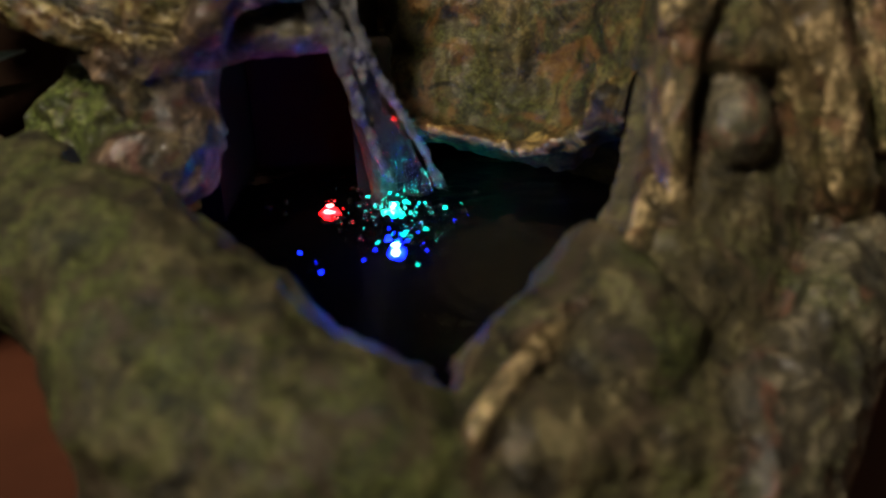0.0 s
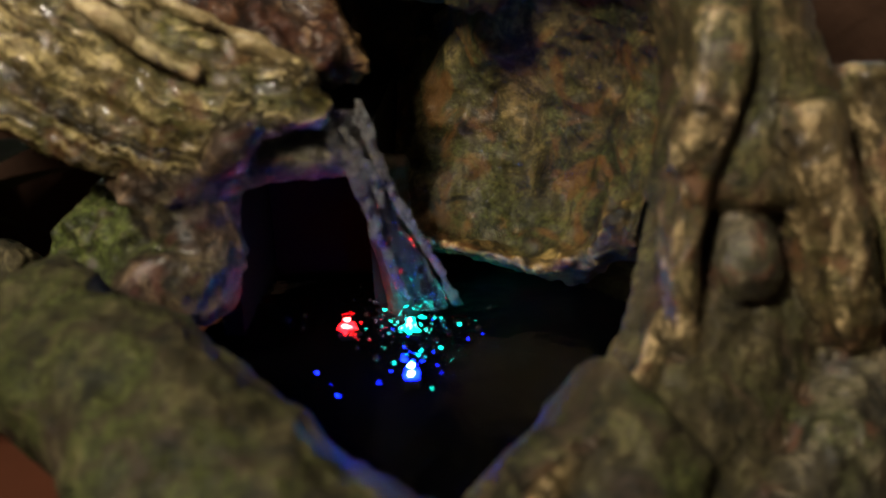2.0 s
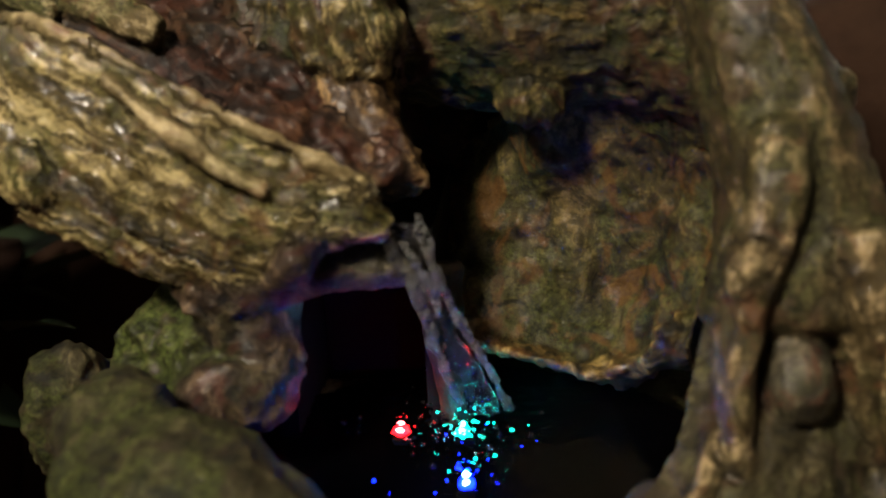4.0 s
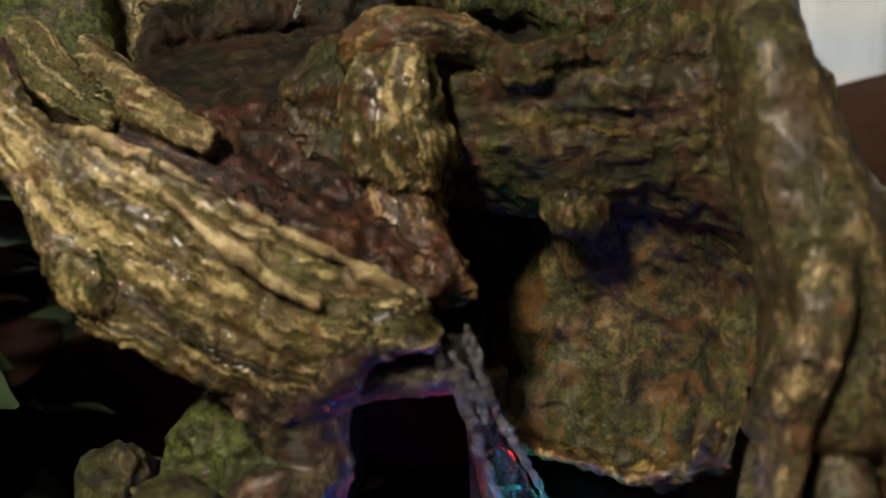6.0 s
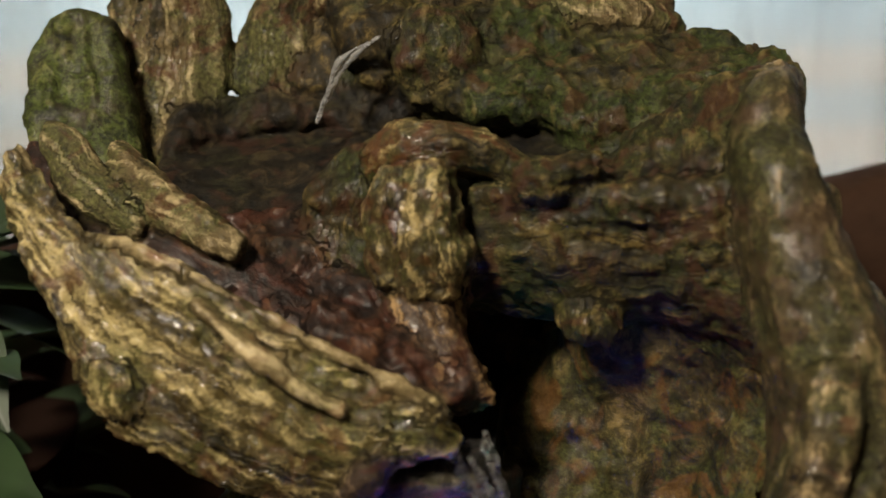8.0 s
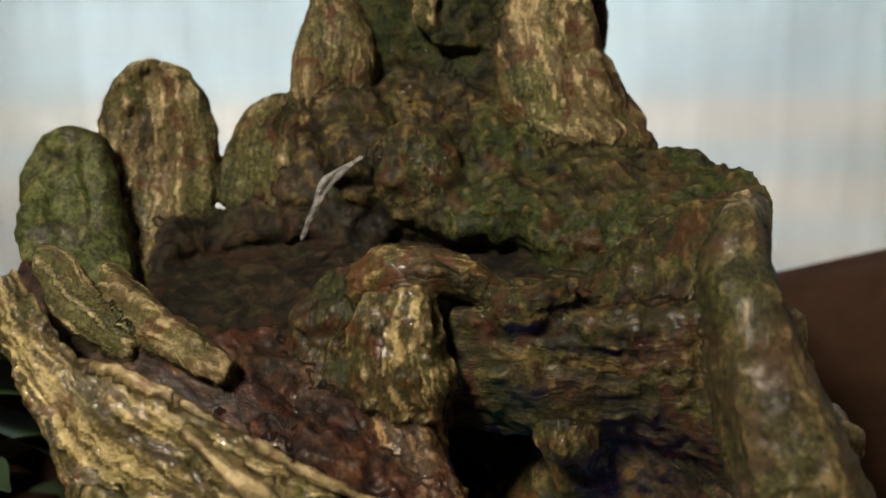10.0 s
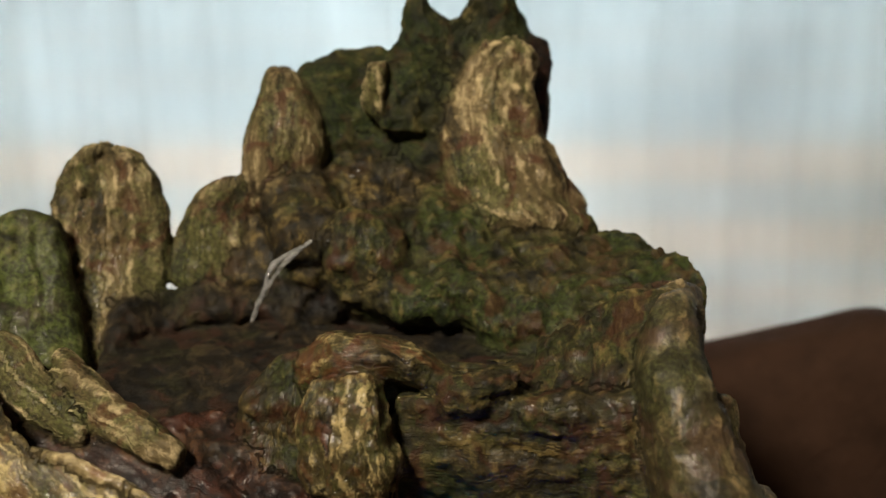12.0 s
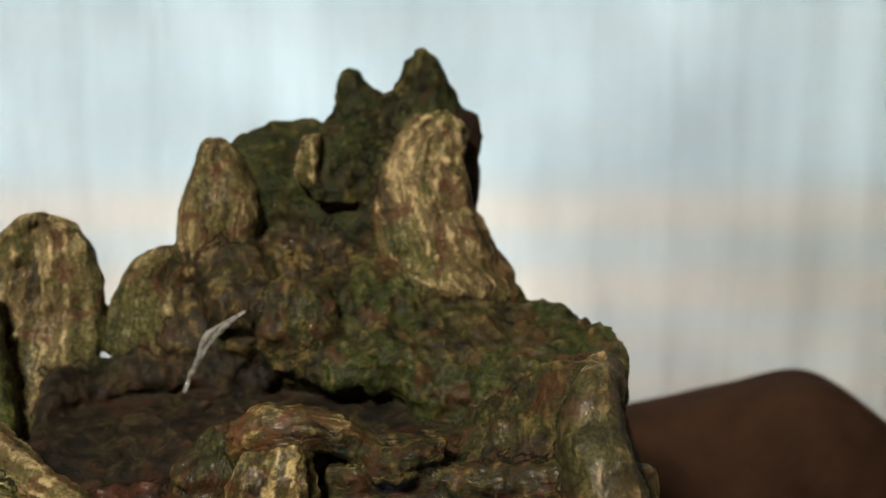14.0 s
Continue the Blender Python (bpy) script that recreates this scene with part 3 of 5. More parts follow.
hide("root_flank", "smooth mossy flank under the roots", [
    [(0.0363, -0.0500, 0.1413), (0.0431, -0.0520, 0.1417), (0.0542, -0.0500, 0.1408), (0.0663, -0.0440, 0.1387), (0.0744, -0.0380, 0.1368)],
    [(0.0314, -0.0560, 0.1225), (0.0406, -0.0600, 0.1238), (0.0519, -0.0580, 0.1192), (0.0638, -0.0520, 0.1203), (0.0798, -0.0460, 0.1176)],
    [(0.0277, -0.0640, 0.1078), (0.0378, -0.0700, 0.1104), (0.0498, -0.0680, 0.1104), (0.0627, -0.0620, 0.1087), (0.0828, -0.0520, 0.1052)],
    [(0.0205, -0.0700, 0.1000), (0.0338, -0.0770, 0.1028), (0.0486, -0.0750, 0.1016), (0.0641, -0.0660, 0.0967), (0.0791, -0.0540, 0.0929)],
    [(0.0108, -0.0830, 0.0975), (0.0279, -0.0890, 0.0978), (0.0432, -0.0870, 0.0941), (0.0607, -0.0760, 0.0875), (0.0757, -0.0600, 0.0832)],
    [(0.0015, -0.0980, 0.0959), (0.0175, -0.1040, 0.0934), (0.0350, -0.1000, 0.0884), (0.0568, -0.0880, 0.0803), (0.0748, -0.0680, 0.0723)],
    [(-0.0003, -0.1140, 0.0912), (0.0126, -0.1180, 0.0897), (0.0312, -0.1120, 0.0830), (0.0551, -0.0990, 0.0758), (0.0722, -0.0760, 0.0617)],
    [(-0.0016, -0.1220, 0.0816), (0.0106, -0.1250, 0.0796), (0.0290, -0.1190, 0.0725), (0.0541, -0.1040, 0.0625), (0.0714, -0.0800, 0.0470)],
], FLANK, rear=(0.35, 0.5, -0.8), thick=0.014, lump=0.0018, ridge=0.0004, fine=0.0006, seed=8)
piece("pebble", "grey rounded stone", [((0.0453, -0.0500, 0.1248), (0.0563, -0.0500, 0.1246), 0.0080), ((0.0438, -0.0550, 0.1196), (0.0590, -0.0550, 0.1194), 0.0120), ((0.0447, -0.0580, 0.1137), (0.0583, -0.0580, 0.1135), 0.0120), ((0.0479, -0.0600, 0.1097), (0.0555, -0.0600, 0.1096), 0.0080)],
    GREYROCK, lump=0.001, ridge=0, seed=9)
hide("side_moss", "green mossy bank beside the post", [
    [(-0.0871, -0.0300, 0.1257), (-0.0772, -0.0360, 0.1275), (-0.0639, -0.0400, 0.1260)],
    [(-0.0958, -0.0360, 0.1156), (-0.0788, -0.0430, 0.1192), (-0.0631, -0.0460, 0.1200)],
    [(-0.0963, -0.0420, 0.1087), (-0.0818, -0.0490, 0.1114), (-0.0693, -0.0500, 0.1115)],
    [(-0.1006, -0.0500, 0.1076), (-0.0866, -0.0570, 0.1092), (-0.0741, -0.0560, 0.1072)],
], BANK, thick=0.014, lump=0.004, ridge=0.0, fine=0.0014, seed=11)
piece("side_moss", "green mossy lump", [((-0.1169, -0.0250, 0.1051), (-0.1024, -0.0250, 0.1081), 0.0100), ((-0.1206, -0.0300, 0.1001), (-0.1002, -0.0300, 0.1016), 0.0140), ((-0.1175, -0.0350, 0.0938), (-0.1008, -0.0350, 0.0953), 0.0140), ((-0.1148, -0.0350, 0.0862), (-0.1036, -0.0350, 0.0862), 0.0100)],
    MOSS, lump=0.003, ridge=0.0, fine=0.001, seed=12)

# gate to the pump chamber
piece("gate_post", "reddish brown wet post", [
    ((-0.0753, -0.0400, 0.1393), (-0.0478, -0.0360, 0.1348), 0.0100), ((-0.0739, -0.0400, 0.1292), (-0.0526, -0.0340, 0.1273), 0.0100), ((-0.0729, -0.0410, 0.1212), (-0.0541, -0.0360, 0.1189), 0.0110),
    ((-0.0693, -0.0440, 0.1146), (-0.0534, -0.0380, 0.1111), 0.0120), ((-0.0780, -0.0470, 0.1121), (-0.0529, -0.0410, 0.1090), 0.0130), ((-0.0802, -0.0480, 0.1079), (-0.0538, -0.0420, 0.1041), 0.0130), ((-0.0767, -0.0480, 0.1025), (-0.0578, -0.0430, 0.0998), 0.0100)],
    POST, lump=0.0016, ridge=0.0006, fine=0.0008, seed=13)
piece("lintel", "grey-brown bar above the dark opening", [
    ((-0.0517, -0.0400, 0.1368), (-0.0530, -0.0360, 0.1291), 0.0050), ((-0.0433, -0.0390, 0.1387), (-0.0453, -0.0340, 0.1299), 0.0050), ((-0.0353, -0.0370, 0.1385), (-0.0368, -0.0330, 0.1299), 0.0050), ((-0.0262, -0.0340, 0.1379), (-0.0265, -0.0320, 0.1301), 0.0040)],
    GREYROCK, lump=0.0008, ridge=0.0003, seed=14, ends=(0, 0))
piece("ledge_root", "crumbly wet joint between ledge and post", [
    ((-0.0804, -0.0440, 0.1358), (-0.0546, -0.0430, 0.1348), 0.0040), ((-0.0774, -0.0430, 0.1288), (-0.0591, -0.0420, 0.1272), 0.0060), ((-0.0724, -0.0420, 0.1219), (-0.0559, -0.0410, 0.1204), 0.0070)],
    POST, lump=0.004, ridge=0.0004, fine=0.0014, seed=48)
# Filler stone, kept near-black so the opening reads dark to its edge.
piece("gate_jamb", "near-black filler stone beside the opening", [((-0.0272, -0.0260, 0.1311), (-0.0196, -0.0120, 0.1263), 0.0030), ((-0.0258, -0.0260, 0.1158), (-0.0191, -0.0140, 0.1110), 0.0030), ((-0.0235, -0.0240, 0.0968), (-0.0172, -0.0160, 0.0930), 0.0030), ((-0.0224, -0.0240, 0.0835), (-0.0178, -0.0180, 0.0804), 0.0030)],
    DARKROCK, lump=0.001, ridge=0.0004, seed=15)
# Unseen box, near-black to put the shade inside the opening into colour.
ch = tagged(new("pump_chamber"), "unseen pump chamber, near-black for the shade in the opening", "pump housing")
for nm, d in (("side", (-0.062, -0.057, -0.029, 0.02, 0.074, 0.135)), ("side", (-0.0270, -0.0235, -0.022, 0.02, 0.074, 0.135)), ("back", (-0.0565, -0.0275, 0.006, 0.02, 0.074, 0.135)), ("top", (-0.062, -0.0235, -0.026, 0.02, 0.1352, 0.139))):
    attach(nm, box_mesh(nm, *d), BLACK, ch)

# cave behind the pool
hide("cave_wall", "olive and ochre wet cave wall", [
    [(-0.0211, 0.0260, 0.1433), (-0.0118, 0.0180, 0.1509), (-0.0044, 0.0040, 0.1603), (0.0075, -0.0050, 0.1647), (0.0229, -0.0090, 0.1640), (0.0324, -0.0150, 0.1634), (0.0436, -0.0240, 0.1594)],
    [(-0.0279, 0.0100, 0.1240), (-0.0160, 0.0100, 0.1306), (-0.0058, 0.0030, 0.1428), (0.0077, -0.0050, 0.1505), (0.0232, -0.0090, 0.1550), (0.0327, -0.0160, 0.1549), (0.0439, -0.0250, 0.1518)],
    [(-0.0303, 0.0020, 0.1181), (-0.0158, 0.0030, 0.1226), (-0.0002, 0.0000, 0.1305), (0.0121, -0.0030, 0.1365), (0.0250, -0.0080, 0.1417), (0.0356, -0.0170, 0.1435), (0.0442, -0.0270, 0.1418)],
    [(-0.0270, -0.0040, 0.1161), (-0.0119, -0.0030, 0.1196), (0.0003, -0.0030, 0.1234), (0.0123, -0.0040, 0.1261), (0.0239, -0.0080, 0.1270), (0.0323, -0.0180, 0.1271), (0.0385, -0.0310, 0.1285)],
    [(-0.0240, -0.0100, 0.1096), (-0.0120, -0.0090, 0.1104), (0.0001, -0.0090, 0.1101), (0.0120, -0.0100, 0.1101), (0.0211, -0.0140, 0.1121), (0.0296, -0.0230, 0.1177), (0.0360, -0.0340, 0.1214)],
    [(-0.0198, -0.0140, 0.1053), (-0.0092, -0.0150, 0.1043), (0.0014, -0.0160, 0.1021), (0.0105, -0.0180, 0.1009), (0.0196, -0.0210, 0.1023), (0.0269, -0.0280, 0.1084), (0.0336, -0.0360, 0.1133)],
    [(-0.0211, -0.0060, 0.0993), (-0.0101, -0.0060, 0.0973), (0.0007, -0.0060, 0.0944), (0.0103, -0.0060, 0.0927), (0.0198, -0.0090, 0.0938), (0.0275, -0.0160, 0.0998), (0.0346, -0.0240, 0.1057)],
], CAVE_OLIVE, thick=0.012, lump=0.0036, ridge=0.0005, fine=0.0006, seed=17)
# Ochre lip, its colour lifted above the wall's for the light it catches.
piece("cave_lip", "ochre glistening lip above the water line, tinted brighter as if lit", [
    ((-0.0209, -0.0130, 0.1113), (-0.0192, -0.0140, 0.1046), 0.0040), ((-0.0116, -0.0160, 0.1073), (-0.0103, -0.0180, 0.1038), 0.0040), ((0.0015, -0.0180, 0.1057), (0.0021, -0.0190, 0.1009), 0.0050), ((0.0119, -0.0200, 0.1049), (0.0118, -0.0210, 0.0998), 0.0050), ((0.0208, -0.0230, 0.1079), (0.0208, -0.0240, 0.1012), 0.0050), ((0.0269, -0.0280, 0.1150), (0.0281, -0.0290, 0.1074), 0.0050), ((0.0297, -0.0310, 0.1224), (0.0326, -0.0330, 0.1154), 0.0040)],
    CAVE_LIT, lump=0.003, ridge=0.0004, fine=0.0012, seed=37)
# Near-black back wall carries the shade of the deep cavity in its colour.
piece("cave_dark_back", "near-black back wall of the cave, shade put into its colour", [
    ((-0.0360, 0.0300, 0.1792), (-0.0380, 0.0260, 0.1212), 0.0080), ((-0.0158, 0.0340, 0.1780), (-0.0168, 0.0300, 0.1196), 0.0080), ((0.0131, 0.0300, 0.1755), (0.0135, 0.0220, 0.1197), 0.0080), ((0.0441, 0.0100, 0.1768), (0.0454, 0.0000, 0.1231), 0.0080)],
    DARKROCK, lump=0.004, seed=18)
piece("wet_pebble", "glossy wet pebble set in the cave", [((-0.0061, -0.0080, 0.1679), (0.0042, -0.0080, 0.1678), 0.0050), ((-0.0086, -0.0110, 0.1641), (0.0055, -0.0110, 0.1640), 0.0080), ((-0.0067, -0.0110, 0.1593), (0.0042, -0.0110, 0.1593), 0.0060)],
    OLIVE, lump=0.0015, ridge=0, fine=0.0012, seed=19, ends=(0.2, 0.2), step=0.0007)

# spout ledge
piece("spout_ledge", "golden bark-like spout ledge, wet and grained", [
    ((-0.1390, -0.0100, 0.2080), (-0.1390, -0.0140, 0.1963), 0.0024), ((-0.1304, -0.0180, 0.1996), (-0.1305, -0.0280, 0.1833), 0.0036), ((-0.1194, -0.0260, 0.1910), (-0.1208, -0.0380, 0.1727), 0.0036),
    ((-0.1029, -0.0320, 0.1877), (-0.1119, -0.0430, 0.1528), 0.0042), ((-0.0875, -0.0360, 0.1825), (-0.0930, -0.0460, 0.1431), 0.0042), ((-0.0739, -0.0380, 0.1756), (-0.0811, -0.0460, 0.1358), 0.0042),
    ((-0.0581, -0.0400, 0.1674), (-0.0677, -0.0450, 0.1314), 0.0042), ((-0.0462, -0.0400, 0.1610), (-0.0560, -0.0430, 0.1334), 0.0042), ((-0.0374, -0.0390, 0.1557), (-0.0465, -0.0410, 0.1401), 0.0036), ((-0.0317, -0.0370, 0.1491), (-0.0355, -0.0380, 0.1443), 0.0030)],
    BARK_GOLD, lump=0.0011, ridge=0.0022, fine=0.0006, seed=21, step=0.0009, across=11.0, power=0.85, along=0.32, lumpf=34)
piece("ledge_rim", "pale worn rim along the ledge", [
    ((-0.1389, -0.0108, 0.2082), (-0.1374, -0.0088, 0.2071), 0.0008), ((-0.1315, -0.0178, 0.2003), (-0.1292, -0.0158, 0.1989), 0.0009), ((-0.1195, -0.0268, 0.1916), (-0.1179, -0.0268, 0.1894), 0.0010), ((-0.1020, -0.0328, 0.1891), (-0.1016, -0.0348, 0.1871), 0.0012), ((-0.0862, -0.0368, 0.1834), (-0.0864, -0.0388, 0.1815), 0.0012),
    ((-0.0739, -0.0388, 0.1770), (-0.0744, -0.0408, 0.1751), 0.0012), ((-0.0576, -0.0408, 0.1686), (-0.0581, -0.0428, 0.1671), 0.0011), ((-0.0458, -0.0408, 0.1624), (-0.0466, -0.0428, 0.1608), 0.0010), ((-0.0371, -0.0398, 0.1570), (-0.0382, -0.0418, 0.1551), 0.0010), ((-0.0313, -0.0368, 0.1495), (-0.0335, -0.0388, 0.1490), 0.0009)],
    PALE, lump=0.0014, ridge=0.0006, seed=39, step=0.0007, lumpf=110)
piece("ledge_ridge", "pale raised streak along the ledge", [
    ((-0.0880, -0.0414, 0.1804), (-0.0880, -0.0424, 0.1776), 0.0020), ((-0.0793, -0.0439, 0.1743), (-0.0800, -0.0449, 0.1709), 0.0025), ((-0.0721, -0.0454, 0.1693), (-0.0727, -0.0464, 0.1659), 0.0025), ((-0.0630, -0.0459, 0.1613), (-0.0636, -0.0469, 0.1579), 0.0025), ((-0.0538, -0.0449, 0.1565), (-0.0546, -0.0454, 0.1532), 0.0020)],
    PALE, lump=0.0016, ridge=0.0006, seed=40, step=0.0007, lumpf=90)
piece("ledge_foot", "broken mossy foot of the ledge", [
    ((-0.1147, -0.0400, 0.1652), (-0.1030, -0.0420, 0.1660), 0.0040), ((-0.1143, -0.0410, 0.1590), (-0.1000, -0.0440, 0.1590), 0.0050), ((-0.1101, -0.0420, 0.1511), (-0.0988, -0.0440, 0.1538), 0.0040)], BARK_GOLD, lump=0.0018, ridge=0.0008, seed=47)
piece("ledge_knot", "dark wet knot under the spout", [((-0.0528, -0.0420, 0.1472), (-0.0433, -0.0400, 0.1465), 0.0060), ((-0.0568, -0.0430, 0.1409), (-0.0462, -0.0400, 0.1383), 0.0080), ((-0.0598, -0.0430, 0.1340), (-0.0490, -0.0400, 0.1334), 0.0060)],
    POST, lump=0.002, ridge=0.0006, seed=22)
piece("ledge_lip", "worn lip where the water leaves", [((-0.0490, -0.0410, 0.1522), (-0.0469, -0.0410, 0.1455), 0.0040), ((-0.0393, -0.0400, 0.1519), (-0.0403, -0.0400, 0.1425), 0.0050), ((-0.0300, -0.0370, 0.1467), (-0.0325, -0.0380, 0.1417), 0.0040)],
    BARK_GOLD, lump=0.0008, seed=23, along=0.32, lumpf=34)
piece("bark_layer", "torn dark bark layer", [((-0.1364, 0.0040, 0.2110), (-0.1378, 0.0000, 0.2040), 0.0024), ((-0.1266, 0.0020, 0.2057), (-0.1294, -0.0060, 0.1925), 0.0036), ((-0.1188, -0.0020, 0.1972), (-0.1172, -0.0100, 0.1851), 0.0036), ((-0.1095, -0.0060, 0.1897), (-0.1081, -0.0120, 0.1829), 0.0030)],
    LEAF, ridge=0.002, seed=24, along=0.32, lumpf=34)
piece("bark_layer", "olive bark layer with a broken tip", [((-0.1195, 0.0040, 0.2044), (-0.1177, -0.0020, 0.1869), 0.0030), ((-0.1052, -0.0040, 0.1964), (-0.1043, -0.0100, 0.1852), 0.0036), ((-0.0916, -0.0110, 0.1906), (-0.0918, -0.0150, 0.1819), 0.0036), ((-0.0814, -0.0170, 0.1848), (-0.0836, -0.0180, 0.1798), 0.0024)],
    LEAF, ridge=0.002, seed=25, along=0.32, lumpf=34)
piece("trough", "red-brown wet trough leading to the spout", [
    ((-0.1017, 0.0000, 0.1849), (-0.0648, 0.0120, 0.1874), 0.0050), ((-0.0962, -0.0060, 0.1780), (-0.0575, 0.0020, 0.1815), 0.0050), ((-0.0841, -0.0160, 0.1700), (-0.0505, -0.0100, 0.1711), 0.0050), ((-0.0585, -0.0300, 0.1619), (-0.0358, -0.0220, 0.1602), 0.0050), ((-0.0372, -0.0360, 0.1503), (-0.0247, -0.0310, 0.1517), 0.0040)],
    RUST, lump=0.0045, ridge=0.0022, fine=0.0012, seed=26)

# Sheet added to close the see-through gap between ledge and bark layers.
piece("ledge_backing", "dark rust-brown sheet added behind the ledge to close a gap", [
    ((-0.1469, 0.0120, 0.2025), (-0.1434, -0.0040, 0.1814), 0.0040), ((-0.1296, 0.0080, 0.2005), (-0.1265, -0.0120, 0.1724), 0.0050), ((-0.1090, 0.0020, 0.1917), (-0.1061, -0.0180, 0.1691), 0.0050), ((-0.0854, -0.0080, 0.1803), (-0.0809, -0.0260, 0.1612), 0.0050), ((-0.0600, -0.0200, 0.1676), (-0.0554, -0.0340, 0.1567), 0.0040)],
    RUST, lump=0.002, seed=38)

# centre rock
piece("centre_roll", "rolled bark over the centre rock", [
    ((-0.0552, 0.0050, 0.2014), (-0.0517, 0.0010, 0.1928), 0.0072), ((-0.0446, 0.0030, 0.2065), (-0.0443, -0.0030, 0.1963), 0.0080), ((-0.0368, 0.0010, 0.2091), (-0.0351, -0.0050, 0.1980), 0.0080), ((-0.0274, 0.0010, 0.2069), (-0.0272, -0.0050, 0.1953), 0.0080), ((-0.0211, 0.0010, 0.2034), (-0.0211, -0.0050, 0.1926), 0.0072), ((-0.0153, 0.0010, 0.1984), (-0.0152, -0.0050, 0.1913), 0.0056)],
    BARK_SHADE, lump=0.0028, ridge=0.0014, fine=0.0008, seed=29, along=0.6, lumpf=45)
piece("centre_rock", "golden-brown gnarled centre rock", [
    ((-0.0501, -0.0070, 0.2008), (-0.0359, -0.0060, 0.2004), 0.0060), ((-0.0537, -0.0090, 0.1940), (-0.0311, -0.0130, 0.1947), 0.0080), ((-0.0536, -0.0100, 0.1867), (-0.0297, -0.0160, 0.1877), 0.0090), ((-0.0517, -0.0120, 0.1796), (-0.0293, -0.0170, 0.1805), 0.0090), ((-0.0492, -0.0130, 0.1739), (-0.0303, -0.0160, 0.1754), 0.0090), ((-0.0470, -0.0160, 0.1697), (-0.0312, -0.0170, 0.1700), 0.0080)],
    BARK_SHADE, lump=0.0034, ridge=0.0014, fine=0.0008, seed=27, along=0.9, lumpf=90, power=0.6, ends=(0.06, 0.03))
piece("bark_sliver", "wet brown bark sliver running down to the spout", [
    ((-0.0524, -0.0120, 0.1787), (-0.0308, -0.0120, 0.1773), 0.0070), ((-0.0501, -0.0160, 0.1724), (-0.0321, -0.0150, 0.1694), 0.0070), ((-0.0481, -0.0200, 0.1669), (-0.0306, -0.0180, 0.1636), 0.0070), ((-0.0449, -0.0240, 0.1616), (-0.0282, -0.0220, 0.1582), 0.0070), ((-0.0376, -0.0280, 0.1550), (-0.0246, -0.0270, 0.1540), 0.0060), ((-0.0305, -0.0310, 0.1492), (-0.0240, -0.0300, 0.1502), 0.0040)],
    BARK_WET, lump=0.0016, ridge=0.0022, fine=0.0006, seed=26, along=0.3, lumpf=50, ends=(0.05, 0.03))
piece("centre_lobe", "mossy lobe of the centre rock", [
    ((-0.0597, 0.0100, 0.2019), (-0.0483, 0.0040, 0.2036), 0.0060), ((-0.0653, 0.0080, 0.1968), (-0.0500, 0.0000, 0.1980), 0.0070), ((-0.0696, 0.0060, 0.1883), (-0.0520, -0.0030, 0.1892), 0.0080), ((-0.0701, 0.0030, 0.1794), (-0.0527, -0.0060, 0.1804), 0.0080), ((-0.0648, -0.0020, 0.1730), (-0.0519, -0.0090, 0.1737), 0.0080), ((-0.0578, -0.0070, 0.1667), (-0.0469, -0.0130, 0.1666), 0.0070), ((-0.0492, -0.0150, 0.1610), (-0.0399, -0.0180, 0.1594), 0.0060)],
    OLIVE, lump=0.004, ridge=0.0008, fine=0.001, seed=28)

hide("bridge", "layered brown bark bridge over the cave", [
    [(-0.0302, 0.0030, 0.1966), (-0.0122, 0.0000, 0.2002), (-0.0006, 0.0000, 0.2000), (0.0071, -0.0020, 0.1971), (0.0172, -0.0040, 0.1980), (0.0269, -0.0060, 0.1996), (0.0355, -0.0060, 0.2008)],
    [(-0.0303, -0.0070, 0.1941), (-0.0106, -0.0110, 0.1950), (-0.0006, -0.0130, 0.1947), (0.0080, -0.0140, 0.1948), (0.0177, -0.0150, 0.1950), (0.0272, -0.0170, 0.1960), (0.0356, -0.0160, 0.1966)],
    [(-0.0311, -0.0070, 0.1888), (-0.0107, -0.0110, 0.1895), (-0.0006, -0.0130, 0.1893), (0.0081, -0.0140, 0.1888), (0.0178, -0.0160, 0.1893), (0.0261, -0.0180, 0.1903), (0.0356, -0.0180, 0.1909)],
    [(-0.0327, -0.0085, 0.1845), (-0.0109, -0.0115, 0.1853), (-0.0005, -0.0125, 0.1842), (0.0084, -0.0135, 0.1820), (0.0184, -0.0165, 0.1828), (0.0267, -0.0195, 0.1859), (0.0366, -0.0225, 0.1862)],
    [(-0.0354, -0.0090, 0.1789), (-0.0121, -0.0130, 0.1797), (-0.0005, -0.0140, 0.1786), (0.0096, -0.0160, 0.1791), (0.0195, -0.0180, 0.1784), (0.0289, -0.0220, 0.1795), (0.0376, -0.0250, 0.1791)],
    [(-0.0388, -0.0050, 0.1688), (-0.0151, -0.0080, 0.1673), (-0.0004, -0.0100, 0.1658), (0.0114, -0.0120, 0.1665), (0.0227, -0.0160, 0.1664), (0.0310, -0.0220, 0.1658), (0.0405, -0.0280, 0.1678)],
    [(-0.0399, 0.0070, 0.1612), (-0.0157, 0.0060, 0.1582), (-0.0059, 0.0060, 0.1568), (0.0121, 0.0020, 0.1567), (0.0251, -0.0050, 0.1578), (0.0333, -0.0140, 0.1568), (0.0433, -0.0240, 0.1552)],
], OLIVE, thick=0.010, lump=0.0022, ridge=0.0016, fine=0.0009, seed=30, upright=False)
